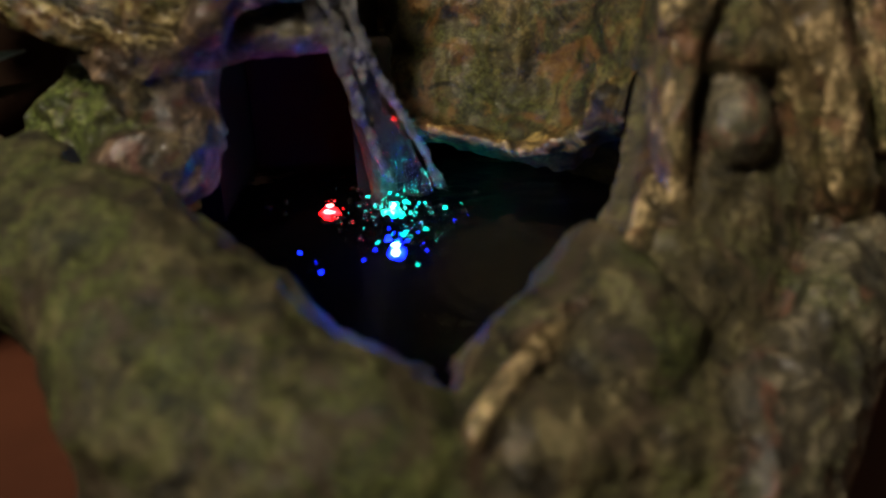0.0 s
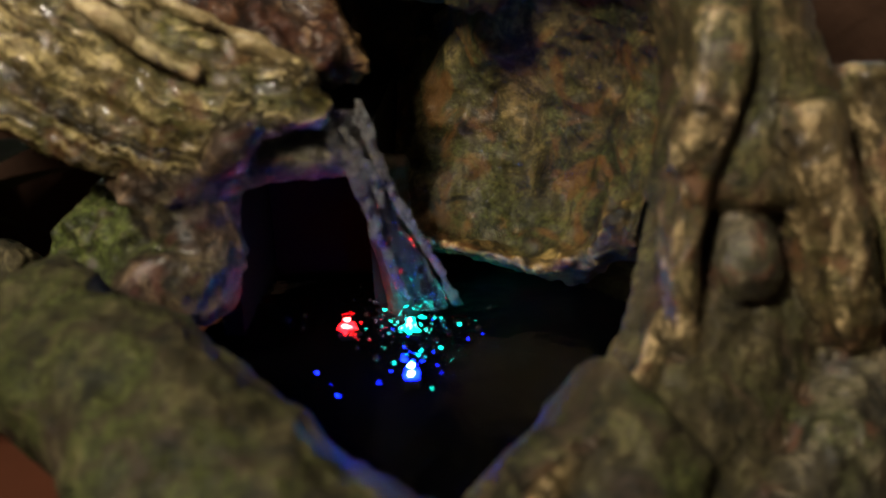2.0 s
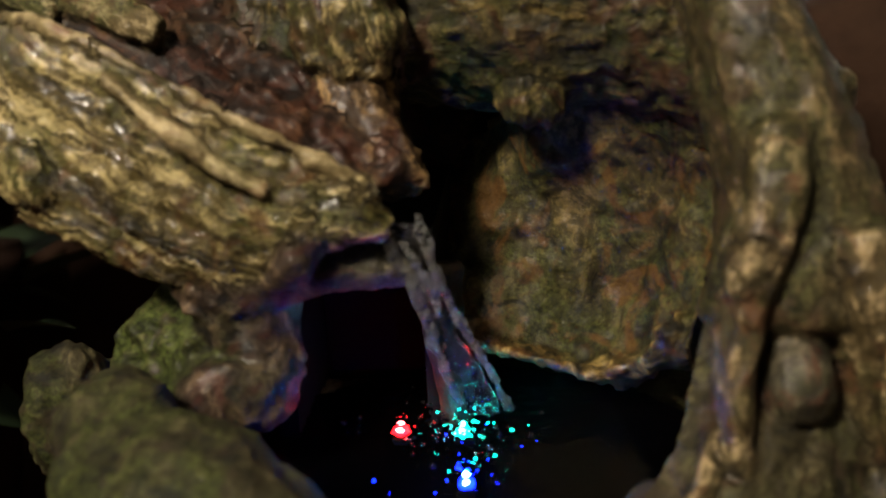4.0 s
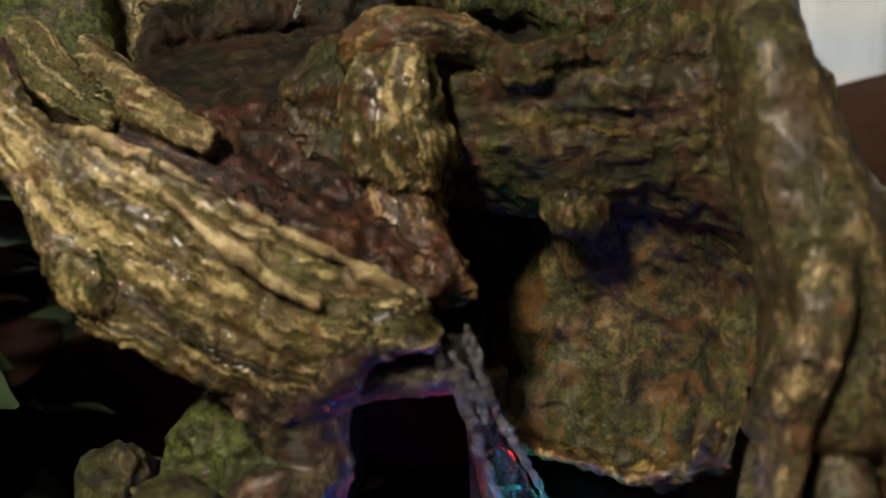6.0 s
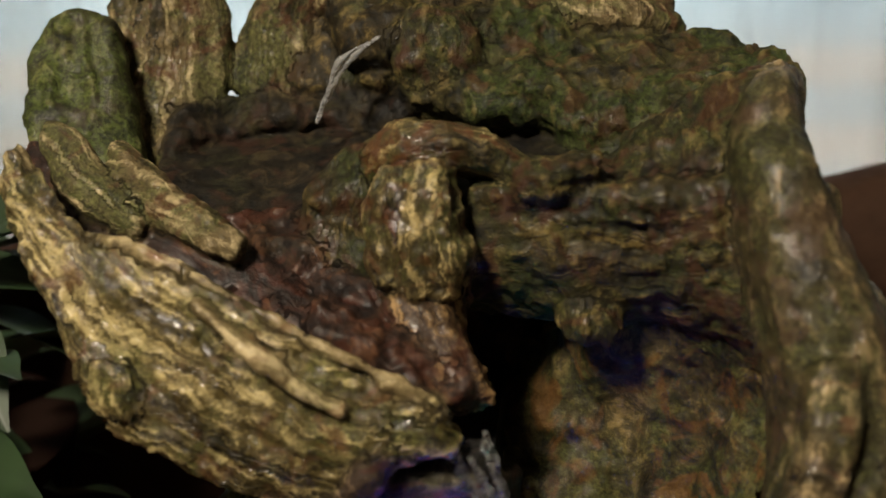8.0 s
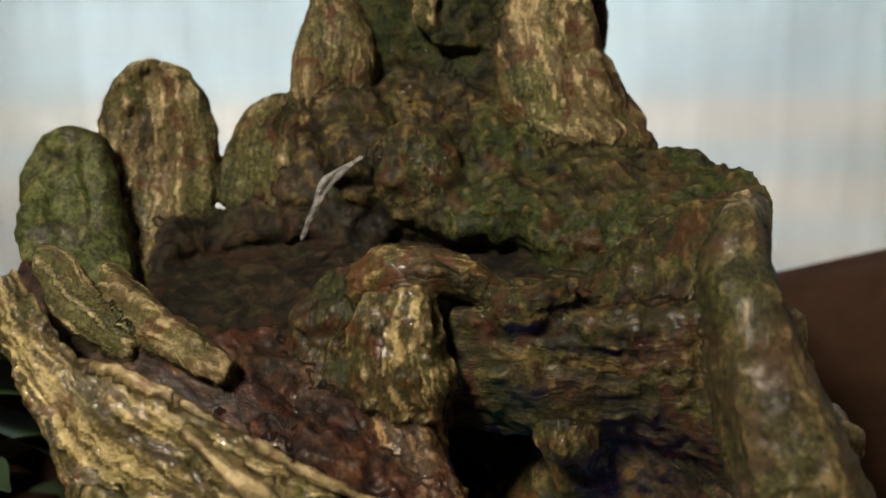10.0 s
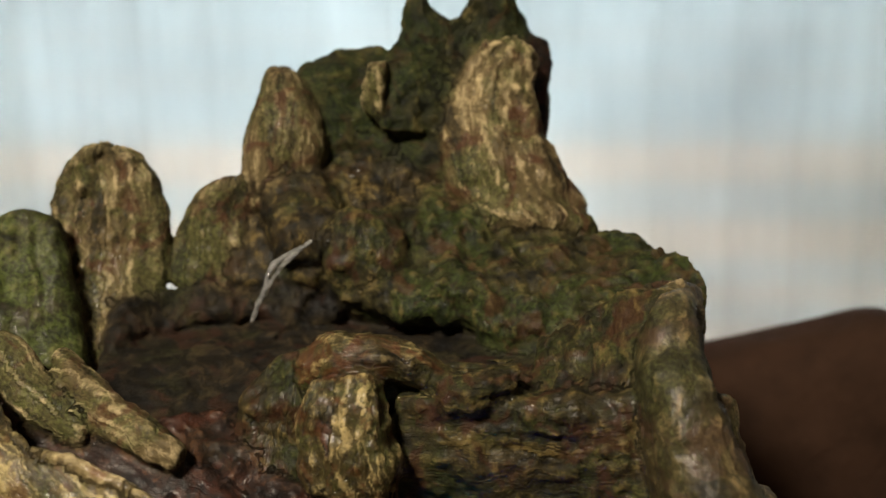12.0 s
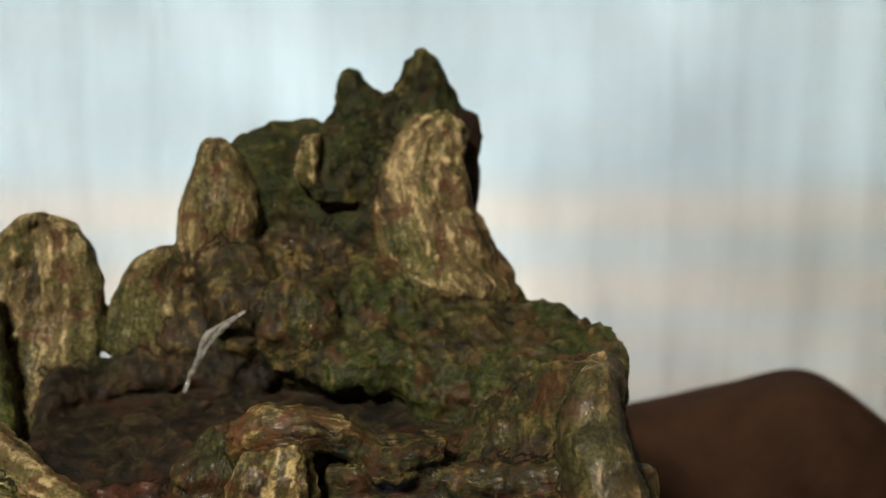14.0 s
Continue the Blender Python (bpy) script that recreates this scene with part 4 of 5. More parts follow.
hide("corner_facet", "mossy slanting facet at the corner", [
    [(0.0061, 0.0120, 0.2024), (0.0196, 0.0120, 0.2134), (0.0310, 0.0080, 0.2192), (0.0408, 0.0040, 0.2206), (0.0484, 0.0080, 0.2137)],
    [(0.0051, 0.0020, 0.1993), (0.0187, -0.0020, 0.2031), (0.0297, -0.0060, 0.2094), (0.0394, -0.0080, 0.2125), (0.0475, 0.0020, 0.2061)],
    [(0.0029, -0.0050, 0.1942), (0.0157, -0.0100, 0.1943), (0.0268, -0.0140, 0.1955), (0.0354, -0.0140, 0.1989), (0.0451, -0.0040, 0.2009)],
], OLIVE, thick=0.010, lump=0.0016, ridge=0.0006, fine=0.0008, seed=36)
piece("bridge_knob", "small ochre lumps on the bark band", [
    ((-0.0186, -0.0040, 0.1978), (-0.0177, -0.0100, 0.1926), 0.0060), ((-0.0120, -0.0060, 0.2007), (-0.0112, -0.0140, 0.1922), 0.0070), ((-0.0057, -0.0040, 0.2025), (-0.0050, -0.0120, 0.1949), 0.0070), ((0.0001, -0.0020, 0.2011), (0.0007, -0.0100, 0.1957), 0.0060)],
    OLIVE, lump=0.003, ridge=0.001, fine=0.001, seed=34)
# root
piece("root_trunk", "thick tan root arching to the ground", [
    ((0.0372, 0.0040, 0.2185), (0.0451, 0.0060, 0.2187), 0.0050), ((0.0318, -0.0060, 0.2119), (0.0450, -0.0040, 0.2133), 0.0080),    ((0.0290, -0.0120, 0.2029), (0.0457, -0.0100, 0.2062), 0.0100), ((0.0304, -0.0180, 0.1967), (0.0470, -0.0150, 0.1997), 0.0140), ((0.0319, -0.0250, 0.1846), (0.0515, -0.0220, 0.1850), 0.0140), ((0.0350, -0.0340, 0.1685), (0.0592, -0.0300, 0.1698), 0.0150),
    ((0.0377, -0.0420, 0.1492), (0.0707, -0.0360, 0.1455), 0.0150), ((0.0354, -0.0480, 0.1358), (0.0743, -0.0420, 0.1330), 0.0150), ((0.0325, -0.0520, 0.1253), (0.0782, -0.0460, 0.1223), 0.0140)],
    ROOT_OLIVE, lump=0.0014, ridge=0.0014, seed=41, across=5, along=0.32, lumpf=34)
piece("root_strand", "long slim root running to the rim", [
    ((0.0339, -0.0620, 0.1110), (0.0393, -0.0620, 0.1109), 0.0040), ((0.0298, -0.0750, 0.1042), (0.0349, -0.0760, 0.1035), 0.0040), ((0.0220, -0.0870, 0.0990), (0.0265, -0.0880, 0.0972), 0.0045), ((0.0138, -0.0970, 0.0958), (0.0181, -0.0990, 0.0941), 0.0045), ((0.0071, -0.1080, 0.0938), (0.0113, -0.1100, 0.0923), 0.0045), ((0.0017, -0.1170, 0.0906), (0.0063, -0.1190, 0.0899), 0.0045), ((-0.0027, -0.1230, 0.0846), (0.0018, -0.1250, 0.0840), 0.0045)],
    BARK_TAN, lump=0.0012, ridge=0.0008, seed=42, along=0.32, lumpf=34)
piece("root_strand", "short root ending above the boulder", [
    ((0.0377, -0.0530, 0.1500), (0.0513, -0.0530, 0.1496), 0.0100), ((0.0360, -0.0580, 0.1349), (0.0450, -0.0580, 0.1347), 0.0090), ((0.0353, -0.0630, 0.1219), (0.0428, -0.0630, 0.1218), 0.0080), ((0.0357, -0.0670, 0.1119), (0.0421, -0.0670, 0.1119), 0.0070), ((0.0365, -0.0700, 0.1016), (0.0424, -0.0700, 0.1016), 0.0060)],
    BARK_TAN, lump=0.0010, ridge=0.0014, seed=43, along=0.32, lumpf=34)
piece("root_strand", "broad outer root", [
    ((0.0542, -0.0480, 0.1481), (0.0685, -0.0460, 0.1472), 0.0120), ((0.0563, -0.0520, 0.1369), (0.0706, -0.0500, 0.1359), 0.0120), ((0.0597, -0.0550, 0.1253), (0.0744, -0.0520, 0.1238), 0.0110), ((0.0632, -0.0580, 0.1134), (0.0758, -0.0550, 0.1118), 0.0100), ((0.0673, -0.0580, 0.1010), (0.0777, -0.0560, 0.0999), 0.0080)],
    BARK_TAN, lump=0.0018, ridge=0.0020, seed=44, along=0.32, lumpf=34)
piece("root_strand", "outermost root", [
    ((0.0672, -0.0400, 0.1524), (0.0790, -0.0360, 0.1510), 0.0100), ((0.0718, -0.0440, 0.1374), (0.0838, -0.0400, 0.1359), 0.0100), ((0.0753, -0.0480, 0.1234), (0.0875, -0.0440, 0.1217), 0.0100), ((0.0783, -0.0500, 0.1096), (0.0895, -0.0460, 0.1076), 0.0080)],
    BARK_TAN, lump=0.0016, ridge=0.0018, seed=45, along=0.32, lumpf=34)
# Tan piece laid over the olive trunk paints in the root's highlight.
piece("root_highlight", "pale tan crest painted as the root's highlight", [
    ((0.0431, -0.0470, 0.1705), (0.0523, -0.0450, 0.1698), 0.0040), ((0.0406, -0.0520, 0.1629), (0.0529, -0.0500, 0.1628), 0.0050), ((0.0389, -0.0560, 0.1537), (0.0511, -0.0540, 0.1530), 0.0050), ((0.0376, -0.0590, 0.1454), (0.0478, -0.0580, 0.1439), 0.0050), ((0.0361, -0.0620, 0.1383), (0.0445, -0.0610, 0.1367), 0.0040)],
    BARK_TAN, lump=0.0018, ridge=0.0008, seed=49, along=0.4, lumpf=50)
piece("root_back", "shaded bark behind the root", [
    ((0.0442, 0.0000, 0.1958), (0.0519, 0.0040, 0.1911), 0.0100), ((0.0457, -0.0040, 0.1813), (0.0552, 0.0000, 0.1776), 0.0100), ((0.0481, -0.0100, 0.1660), (0.0600, -0.0060, 0.1647), 0.0120), ((0.0503, -0.0300, 0.1655), (0.0660, -0.0200, 0.1591), 0.0120)], ROOT_OLIVE, lump=0.002, ridge=0.002, seed=46)

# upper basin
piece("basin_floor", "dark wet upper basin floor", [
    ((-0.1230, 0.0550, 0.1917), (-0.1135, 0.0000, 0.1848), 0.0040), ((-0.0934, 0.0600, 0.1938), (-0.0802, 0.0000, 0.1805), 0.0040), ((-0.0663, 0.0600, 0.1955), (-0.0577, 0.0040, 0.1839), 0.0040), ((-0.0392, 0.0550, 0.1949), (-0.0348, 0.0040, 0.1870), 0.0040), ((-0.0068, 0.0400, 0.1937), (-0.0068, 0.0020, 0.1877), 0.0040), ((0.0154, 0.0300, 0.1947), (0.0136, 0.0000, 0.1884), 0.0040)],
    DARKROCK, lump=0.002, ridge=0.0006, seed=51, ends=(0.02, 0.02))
hide("slope", "mossy dark green slope below the crag", [
    [(-0.0490, 0.0880, 0.2442), (-0.0268, 0.0800, 0.2419), (-0.0127, 0.0780, 0.2387), (0.0014, 0.0760, 0.2337), (0.0155, 0.0760, 0.2258), (0.0232, 0.0760, 0.2189)],
    [(-0.0488, 0.0680, 0.2319), (-0.0293, 0.0620, 0.2314), (-0.0123, 0.0600, 0.2283), (0.0046, 0.0600, 0.2248), (0.0185, 0.0660, 0.2210), (0.0322, 0.0680, 0.2185)],
    [(-0.0524, 0.0540, 0.2246), (-0.0320, 0.0500, 0.2221), (-0.0121, 0.0480, 0.2209), (0.0043, 0.0460, 0.2197), (0.0243, 0.0520, 0.2210), (0.0425, 0.0540, 0.2185)],
    [(-0.0549, 0.0460, 0.2163), (-0.0346, 0.0400, 0.2129), (-0.0134, 0.0360, 0.2124), (0.0041, 0.0340, 0.2122), (0.0265, 0.0380, 0.2179), (0.0488, 0.0400, 0.2176)],
    [(-0.0514, 0.0420, 0.2072), (-0.0344, 0.0360, 0.2057), (-0.0133, 0.0300, 0.2043), (0.0040, 0.0260, 0.2039), (0.0272, 0.0260, 0.2115), (0.0526, 0.0300, 0.2134)],
    [(-0.0454, 0.0460, 0.2005), (-0.0301, 0.0420, 0.2000), (-0.0119, 0.0340, 0.1979), (0.0040, 0.0260, 0.1949), (0.0284, 0.0200, 0.2021), (0.0525, 0.0240, 0.2031)],
], SLOPE, rear=(-0.2, 0.7, -0.7), thick=0.018, lump=0.0038, ridge=0.0006, fine=0.0014, seed=52)
hide("crag_facet", "dark mossy overhanging facet of the crag", [
    [(-0.0367, 0.0900, 0.2748), (-0.0306, 0.0920, 0.2792), (-0.0199, 0.0940, 0.2808), (-0.0128, 0.0960, 0.2827), (-0.0011, 0.0980, 0.2843)],
    [(-0.0404, 0.0800, 0.2667), (-0.0317, 0.0800, 0.2684), (-0.0230, 0.0820, 0.2699), (-0.0161, 0.0840, 0.2697), (-0.0003, 0.0920, 0.2741)],
    [(-0.0417, 0.0730, 0.2572), (-0.0331, 0.0730, 0.2580), (-0.0246, 0.0750, 0.2586), (-0.0169, 0.0790, 0.2580), (-0.0021, 0.0880, 0.2603)],
    [(-0.0400, 0.0710, 0.2509), (-0.0313, 0.0710, 0.2502), (-0.0246, 0.0730, 0.2502), (-0.0187, 0.0760, 0.2470), (-0.0048, 0.0840, 0.2412)],
], MOSS_DARK, thick=0.012, lump=0.002, ridge=0.0012, fine=0.0012, seed=75)
piece("horn_foot", "wet brown foot of the horn", [
    ((-0.0794, 0.0700, 0.2368), (-0.0572, 0.0740, 0.2395), 0.0070), ((-0.0784, 0.0660, 0.2306), (-0.0540, 0.0680, 0.2327), 0.0080), ((-0.0762, 0.0600, 0.2258), (-0.0489, 0.0600, 0.2266), 0.0080), ((-0.0711, 0.0540, 0.2203), (-0.0457, 0.0540, 0.2220), 0.0080), ((-0.0673, 0.0500, 0.2135), (-0.0455, 0.0500, 0.2144), 0.0060)],
    CLEFT, lump=0.003, ridge=0.001, fine=0.001, seed=73)
piece("crag_knob", "tan pitted knob beside the cleft", [
    ((-0.0429, 0.0800, 0.2695), (-0.0377, 0.0800, 0.2722), 0.0057), ((-0.0456, 0.0780, 0.2634), (-0.0371, 0.0780, 0.2645), 0.0080), ((-0.0445, 0.0760, 0.2563), (-0.0377, 0.0760, 0.2550), 0.0069), ((-0.0397, 0.0750, 0.2523), (-0.0343, 0.0750, 0.2498), 0.0046)],
    LEAF, lump=0.002, ridge=0.0012, fine=0.001, seed=76)
piece("slope_bump", "ochre-topped bump on the slope", [((-0.0520, 0.0600, 0.2266), (-0.0371, 0.0600, 0.2256), 0.0100), ((-0.0567, 0.0560, 0.2182), (-0.0302, 0.0540, 0.2186), 0.0140), ((-0.0549, 0.0520, 0.2090), (-0.0318, 0.0500, 0.2095), 0.0120), ((-0.0497, 0.0480, 0.2034), (-0.0350, 0.0480, 0.2034), 0.0080)],
    OLIVE, lump=0.003, ridge=0.001, fine=0.001, seed=53)
piece("shoulder_knob", "pinkish tan knob at the corner", [((0.0352, 0.0140, 0.2174), (0.0466, 0.0160, 0.2153), 0.0090), ((0.0330, 0.0060, 0.2107), (0.0462, 0.0100, 0.2080), 0.0110), ((0.0311, 0.0000, 0.2022), (0.0452, 0.0050, 0.1991), 0.0110), ((0.0300, -0.0060, 0.1925), (0.0476, 0.0000, 0.1904), 0.0110), ((0.0307, -0.0140, 0.1825), (0.0507, -0.0080, 0.1816), 0.0120)],
    BARK_TAN, lump=0.0010, ridge=0.0014, seed=54, along=0.32, lumpf=34)
piece("back_rim", "brown back rim of the basin", [((-0.1195, 0.0450, 0.2041), (-0.1177, 0.0300, 0.1884), 0.0040), ((-0.1035, 0.0550, 0.2065), (-0.1036, 0.0450, 0.1920), 0.0040), ((-0.0871, 0.0580, 0.2057), (-0.0876, 0.0500, 0.1975), 0.0040), ((-0.0682, 0.0580, 0.2074), (-0.0674, 0.0500, 0.1958), 0.0040), ((-0.0503, 0.0500, 0.2078), (-0.0498, 0.0440, 0.1993), 0.0040)],
    DARKROCK, lump=0.003, fine=0.001, seed=56)

# upright shells and peaks
piece("bark_shell", "tall rounded bark shell with green moss", [
    ((-0.1310, 0.0640, 0.2495), (-0.1148, 0.0640, 0.2480), 0.0030), ((-0.1371, 0.0640, 0.2393), (-0.1078, 0.0640, 0.2391), 0.0042), ((-0.1399, 0.0600, 0.2263), (-0.1040, 0.0620, 0.2257), 0.0048), ((-0.1390, 0.0550, 0.2136), (-0.1035, 0.0580, 0.2127), 0.0054), ((-0.1352, 0.0460, 0.2021), (-0.1061, 0.0500, 0.1992), 0.0054), ((-0.1274, 0.0340, 0.1870), (-0.1111, 0.0400, 0.1850), 0.0054)],
    LEAF, lump=0.0016, ridge=0.0024, seed=61, ends=(0.12, 0.05), along=0.32, lumpf=34)
piece("bark_shell", "low mossy bark shell", [
    ((-0.1484, 0.0450, 0.2331), (-0.1372, 0.0480, 0.2321), 0.0030), ((-0.1531, 0.0440, 0.2247), (-0.1321, 0.0480, 0.2246), 0.0042), ((-0.1548, 0.0380, 0.2128), (-0.1287, 0.0420, 0.2117), 0.0054), ((-0.1532, 0.0300, 0.2017), (-0.1245, 0.0340, 0.2005), 0.0054), ((-0.1479, 0.0200, 0.1900), (-0.1213, 0.0260, 0.1881), 0.0054)],
    BANK, lump=0.002, ridge=0.002, seed=62, ends=(0.1, 0.05), along=0.4)
piece("bark_shell", "small bark shell beside the spring", [
    ((-0.0921, 0.0660, 0.2369), (-0.0804, 0.0660, 0.2392), 0.0030), ((-0.0997, 0.0660, 0.2266), (-0.0798, 0.0660, 0.2274), 0.0042), ((-0.1045, 0.0620, 0.2135), (-0.0789, 0.0620, 0.2134), 0.0048), ((-0.1043, 0.0580, 0.2057), (-0.0823, 0.0580, 0.2004), 0.0048)],
    LEAF, lump=0.0014, ridge=0.002, seed=63, ends=(0.1, 0.05), along=0.32, lumpf=34)
piece("horn_rock", "tan pitted rock horn", [
    ((-0.0737, 0.0780, 0.2697), (-0.0672, 0.0780, 0.2688), 0.0060), ((-0.0783, 0.0780, 0.2601), (-0.0600, 0.0780, 0.2609), 0.0090), ((-0.0820, 0.0760, 0.2481), (-0.0566, 0.0760, 0.2506), 0.0110), ((-0.0823, 0.0730, 0.2371), (-0.0580, 0.0730, 0.2388), 0.0110), ((-0.0803, 0.0690, 0.2254), (-0.0649, 0.0690, 0.2263), 0.0090)],
    LEAF, lump=0.0021, ridge=0.0022, seed=64, along=0.32, lumpf=34)
piece("crag", "dark mossy crag", [
    ((-0.0700, 0.0880, 0.2650), (-0.0679, 0.0800, 0.2384), 0.0080), ((-0.0587, 0.0920, 0.2699), (-0.0594, 0.0820, 0.2362), 0.0100), ((-0.0454, 0.0950, 0.2737), (-0.0486, 0.0820, 0.2343), 0.0100), ((-0.0364, 0.0960, 0.2721), (-0.0377, 0.0800, 0.2329), 0.0100), ((-0.0200, 0.0940, 0.2722), (-0.0233, 0.0760, 0.2301), 0.0100), ((-0.0039, 0.0900, 0.2600), (-0.0039, 0.0700, 0.2242), 0.0100)],
    MOSS_DARK, lump=0.003, ridge=0.0022, seed=65)
piece("peak", "pointed dark green peak", [
    ((-0.0322, 0.0980, 0.2901), (-0.0297, 0.0980, 0.2898), 0.0040), ((-0.0341, 0.0980, 0.2859), (-0.0250, 0.0980, 0.2854), 0.0060), ((-0.0360, 0.0970, 0.2787), (-0.0173, 0.0970, 0.2796), 0.0080), ((-0.0378, 0.0940, 0.2671), (-0.0154, 0.0940, 0.2653), 0.0100), ((-0.0373, 0.0900, 0.2547), (-0.0172, 0.0900, 0.2529), 0.0100)],
    MOSS_DARK, lump=0.002, ridge=0.002, seed=66, ends=(0.01, 0.05), along=0.4)
piece("peak", "pointed olive peak with a worn tip", [
    ((-0.0077, 0.0980, 0.2970), (-0.0058, 0.0980, 0.2970), 0.0040), ((-0.0099, 0.0980, 0.2934), (-0.0035, 0.0980, 0.2934), 0.0050), ((-0.0132, 0.0980, 0.2887), (0.0002, 0.0980, 0.2887), 0.0060), ((-0.0191, 0.0980, 0.2805), (0.0044, 0.0980, 0.2786), 0.0080), ((-0.0265, 0.0960, 0.2705), (0.0066, 0.0960, 0.2687), 0.0100), ((-0.0336, 0.0900, 0.2566), (0.0029, 0.0900, 0.2529), 0.0100)],
    MOSS_DARK, lump=0.002, ridge=0.0024, seed=67, ends=(0.01, 0.05), along=0.4)
piece("bark_shell", "dark red-brown shell edge", [
    ((0.0029, 0.0960, 0.2788), (0.0114, 0.0980, 0.2753), 0.0024), ((0.0011, 0.0940, 0.2653), (0.0118, 0.0960, 0.2622), 0.0036), ((-0.0007, 0.0900, 0.2529), (0.0107, 0.0920, 0.2488), 0.0036), ((-0.0007, 0.0840, 0.2373), (0.0093, 0.0860, 0.2350), 0.0036)],
    RUST, lump=0.0015, ridge=0.0012, seed=68)
piece("bark_shell", "pale tan bark shell with grain", [
    ((-0.0034, 0.0840, 0.2780), (0.0052, 0.0840, 0.2772), 0.0024), ((-0.0123, 0.0840, 0.2710), (0.0061, 0.0830, 0.2702), 0.0042), ((-0.0185, 0.0810, 0.2615), (0.0055, 0.0810, 0.2615), 0.0054), ((-0.0205, 0.0760, 0.2497), (0.0081, 0.0760, 0.2506), 0.0066), ((-0.0196, 0.0690, 0.2385), (0.0142, 0.0690, 0.2385), 0.0072),
    ((-0.0164, 0.0660, 0.2285), (0.0203, 0.0660, 0.2267), 0.0072), ((-0.0093, 0.0580, 0.2207), (0.0251, 0.0580, 0.2198), 0.0066)],
    LEAF, lump=0.0018, ridge=0.0028, seed=69, ends=(0.06, 0.08), along=0.32, lumpf=34)
piece("spring_cleft", "dark wet cleft where the spring rises", [
    ((-0.0578, 0.0920, 0.2526), (-0.0173, 0.0930, 0.2524), 0.0060), ((-0.0588, 0.0840, 0.2410), (-0.0171, 0.0850, 0.2408), 0.0080), ((-0.0630, 0.0740, 0.2302), (-0.0168, 0.0750, 0.2282), 0.0080), ((-0.0647, 0.0600, 0.2174), (-0.0145, 0.0580, 0.2162), 0.0080), ((-0.0651, 0.0500, 0.2061), (-0.0142, 0.0500, 0.2044), 0.0080)],
    CLEFT, lump=0.004, ridge=0.0014, fine=0.0012, seed=70)
piece("spring_back", "brown stone behind the spring", [((-0.0879, 0.0740, 0.2321), (-0.0509, 0.0780, 0.2348), 0.0070), ((-0.0907, 0.0680, 0.2189), (-0.0504, 0.0700, 0.2184), 0.0080), ((-0.0913, 0.0600, 0.2030), (-0.0512, 0.0600, 0.2030), 0.0080)],
    CLEFT, lump=0.003, ridge=0.001, seed=72)
piece("rear_body", "dark rear body of the stump", [((-0.0312, 0.1050, 0.2505), (-0.0008, 0.1050, 0.2505), 0.0120), ((-0.0675, 0.1000, 0.2224), (0.0183, 0.1000, 0.2224), 0.0200), ((-0.0865, 0.0950, 0.2001), (0.0331, 0.0900, 0.2015), 0.0250), ((-0.1102, 0.0850, 0.1716), (0.0495, 0.0800, 0.1735), 0.0250), ((-0.1156, 0.0850, 0.1434), (0.0521, 0.0800, 0.1456), 0.0300)],
    DARKROCK, lump=0.004, seed=71, step=0.002)


# ---------------------------------------------------------------- one cast body
LONG_GRAIN = {"golden_bark": 0.9, "olive_gold_bark": 0.6, "bark_shell": 0.9, "tan_root_bark": 0.3, "olive_tan_root": 0.4, "olive_wet_bark": 0.45, "pale_worn_rim": 0.5, "wet_brown_bark": 0.9, "dark_moss_crag": 0.4, "mossy_stone": 0.1, "olive_root_flank": 0.2}


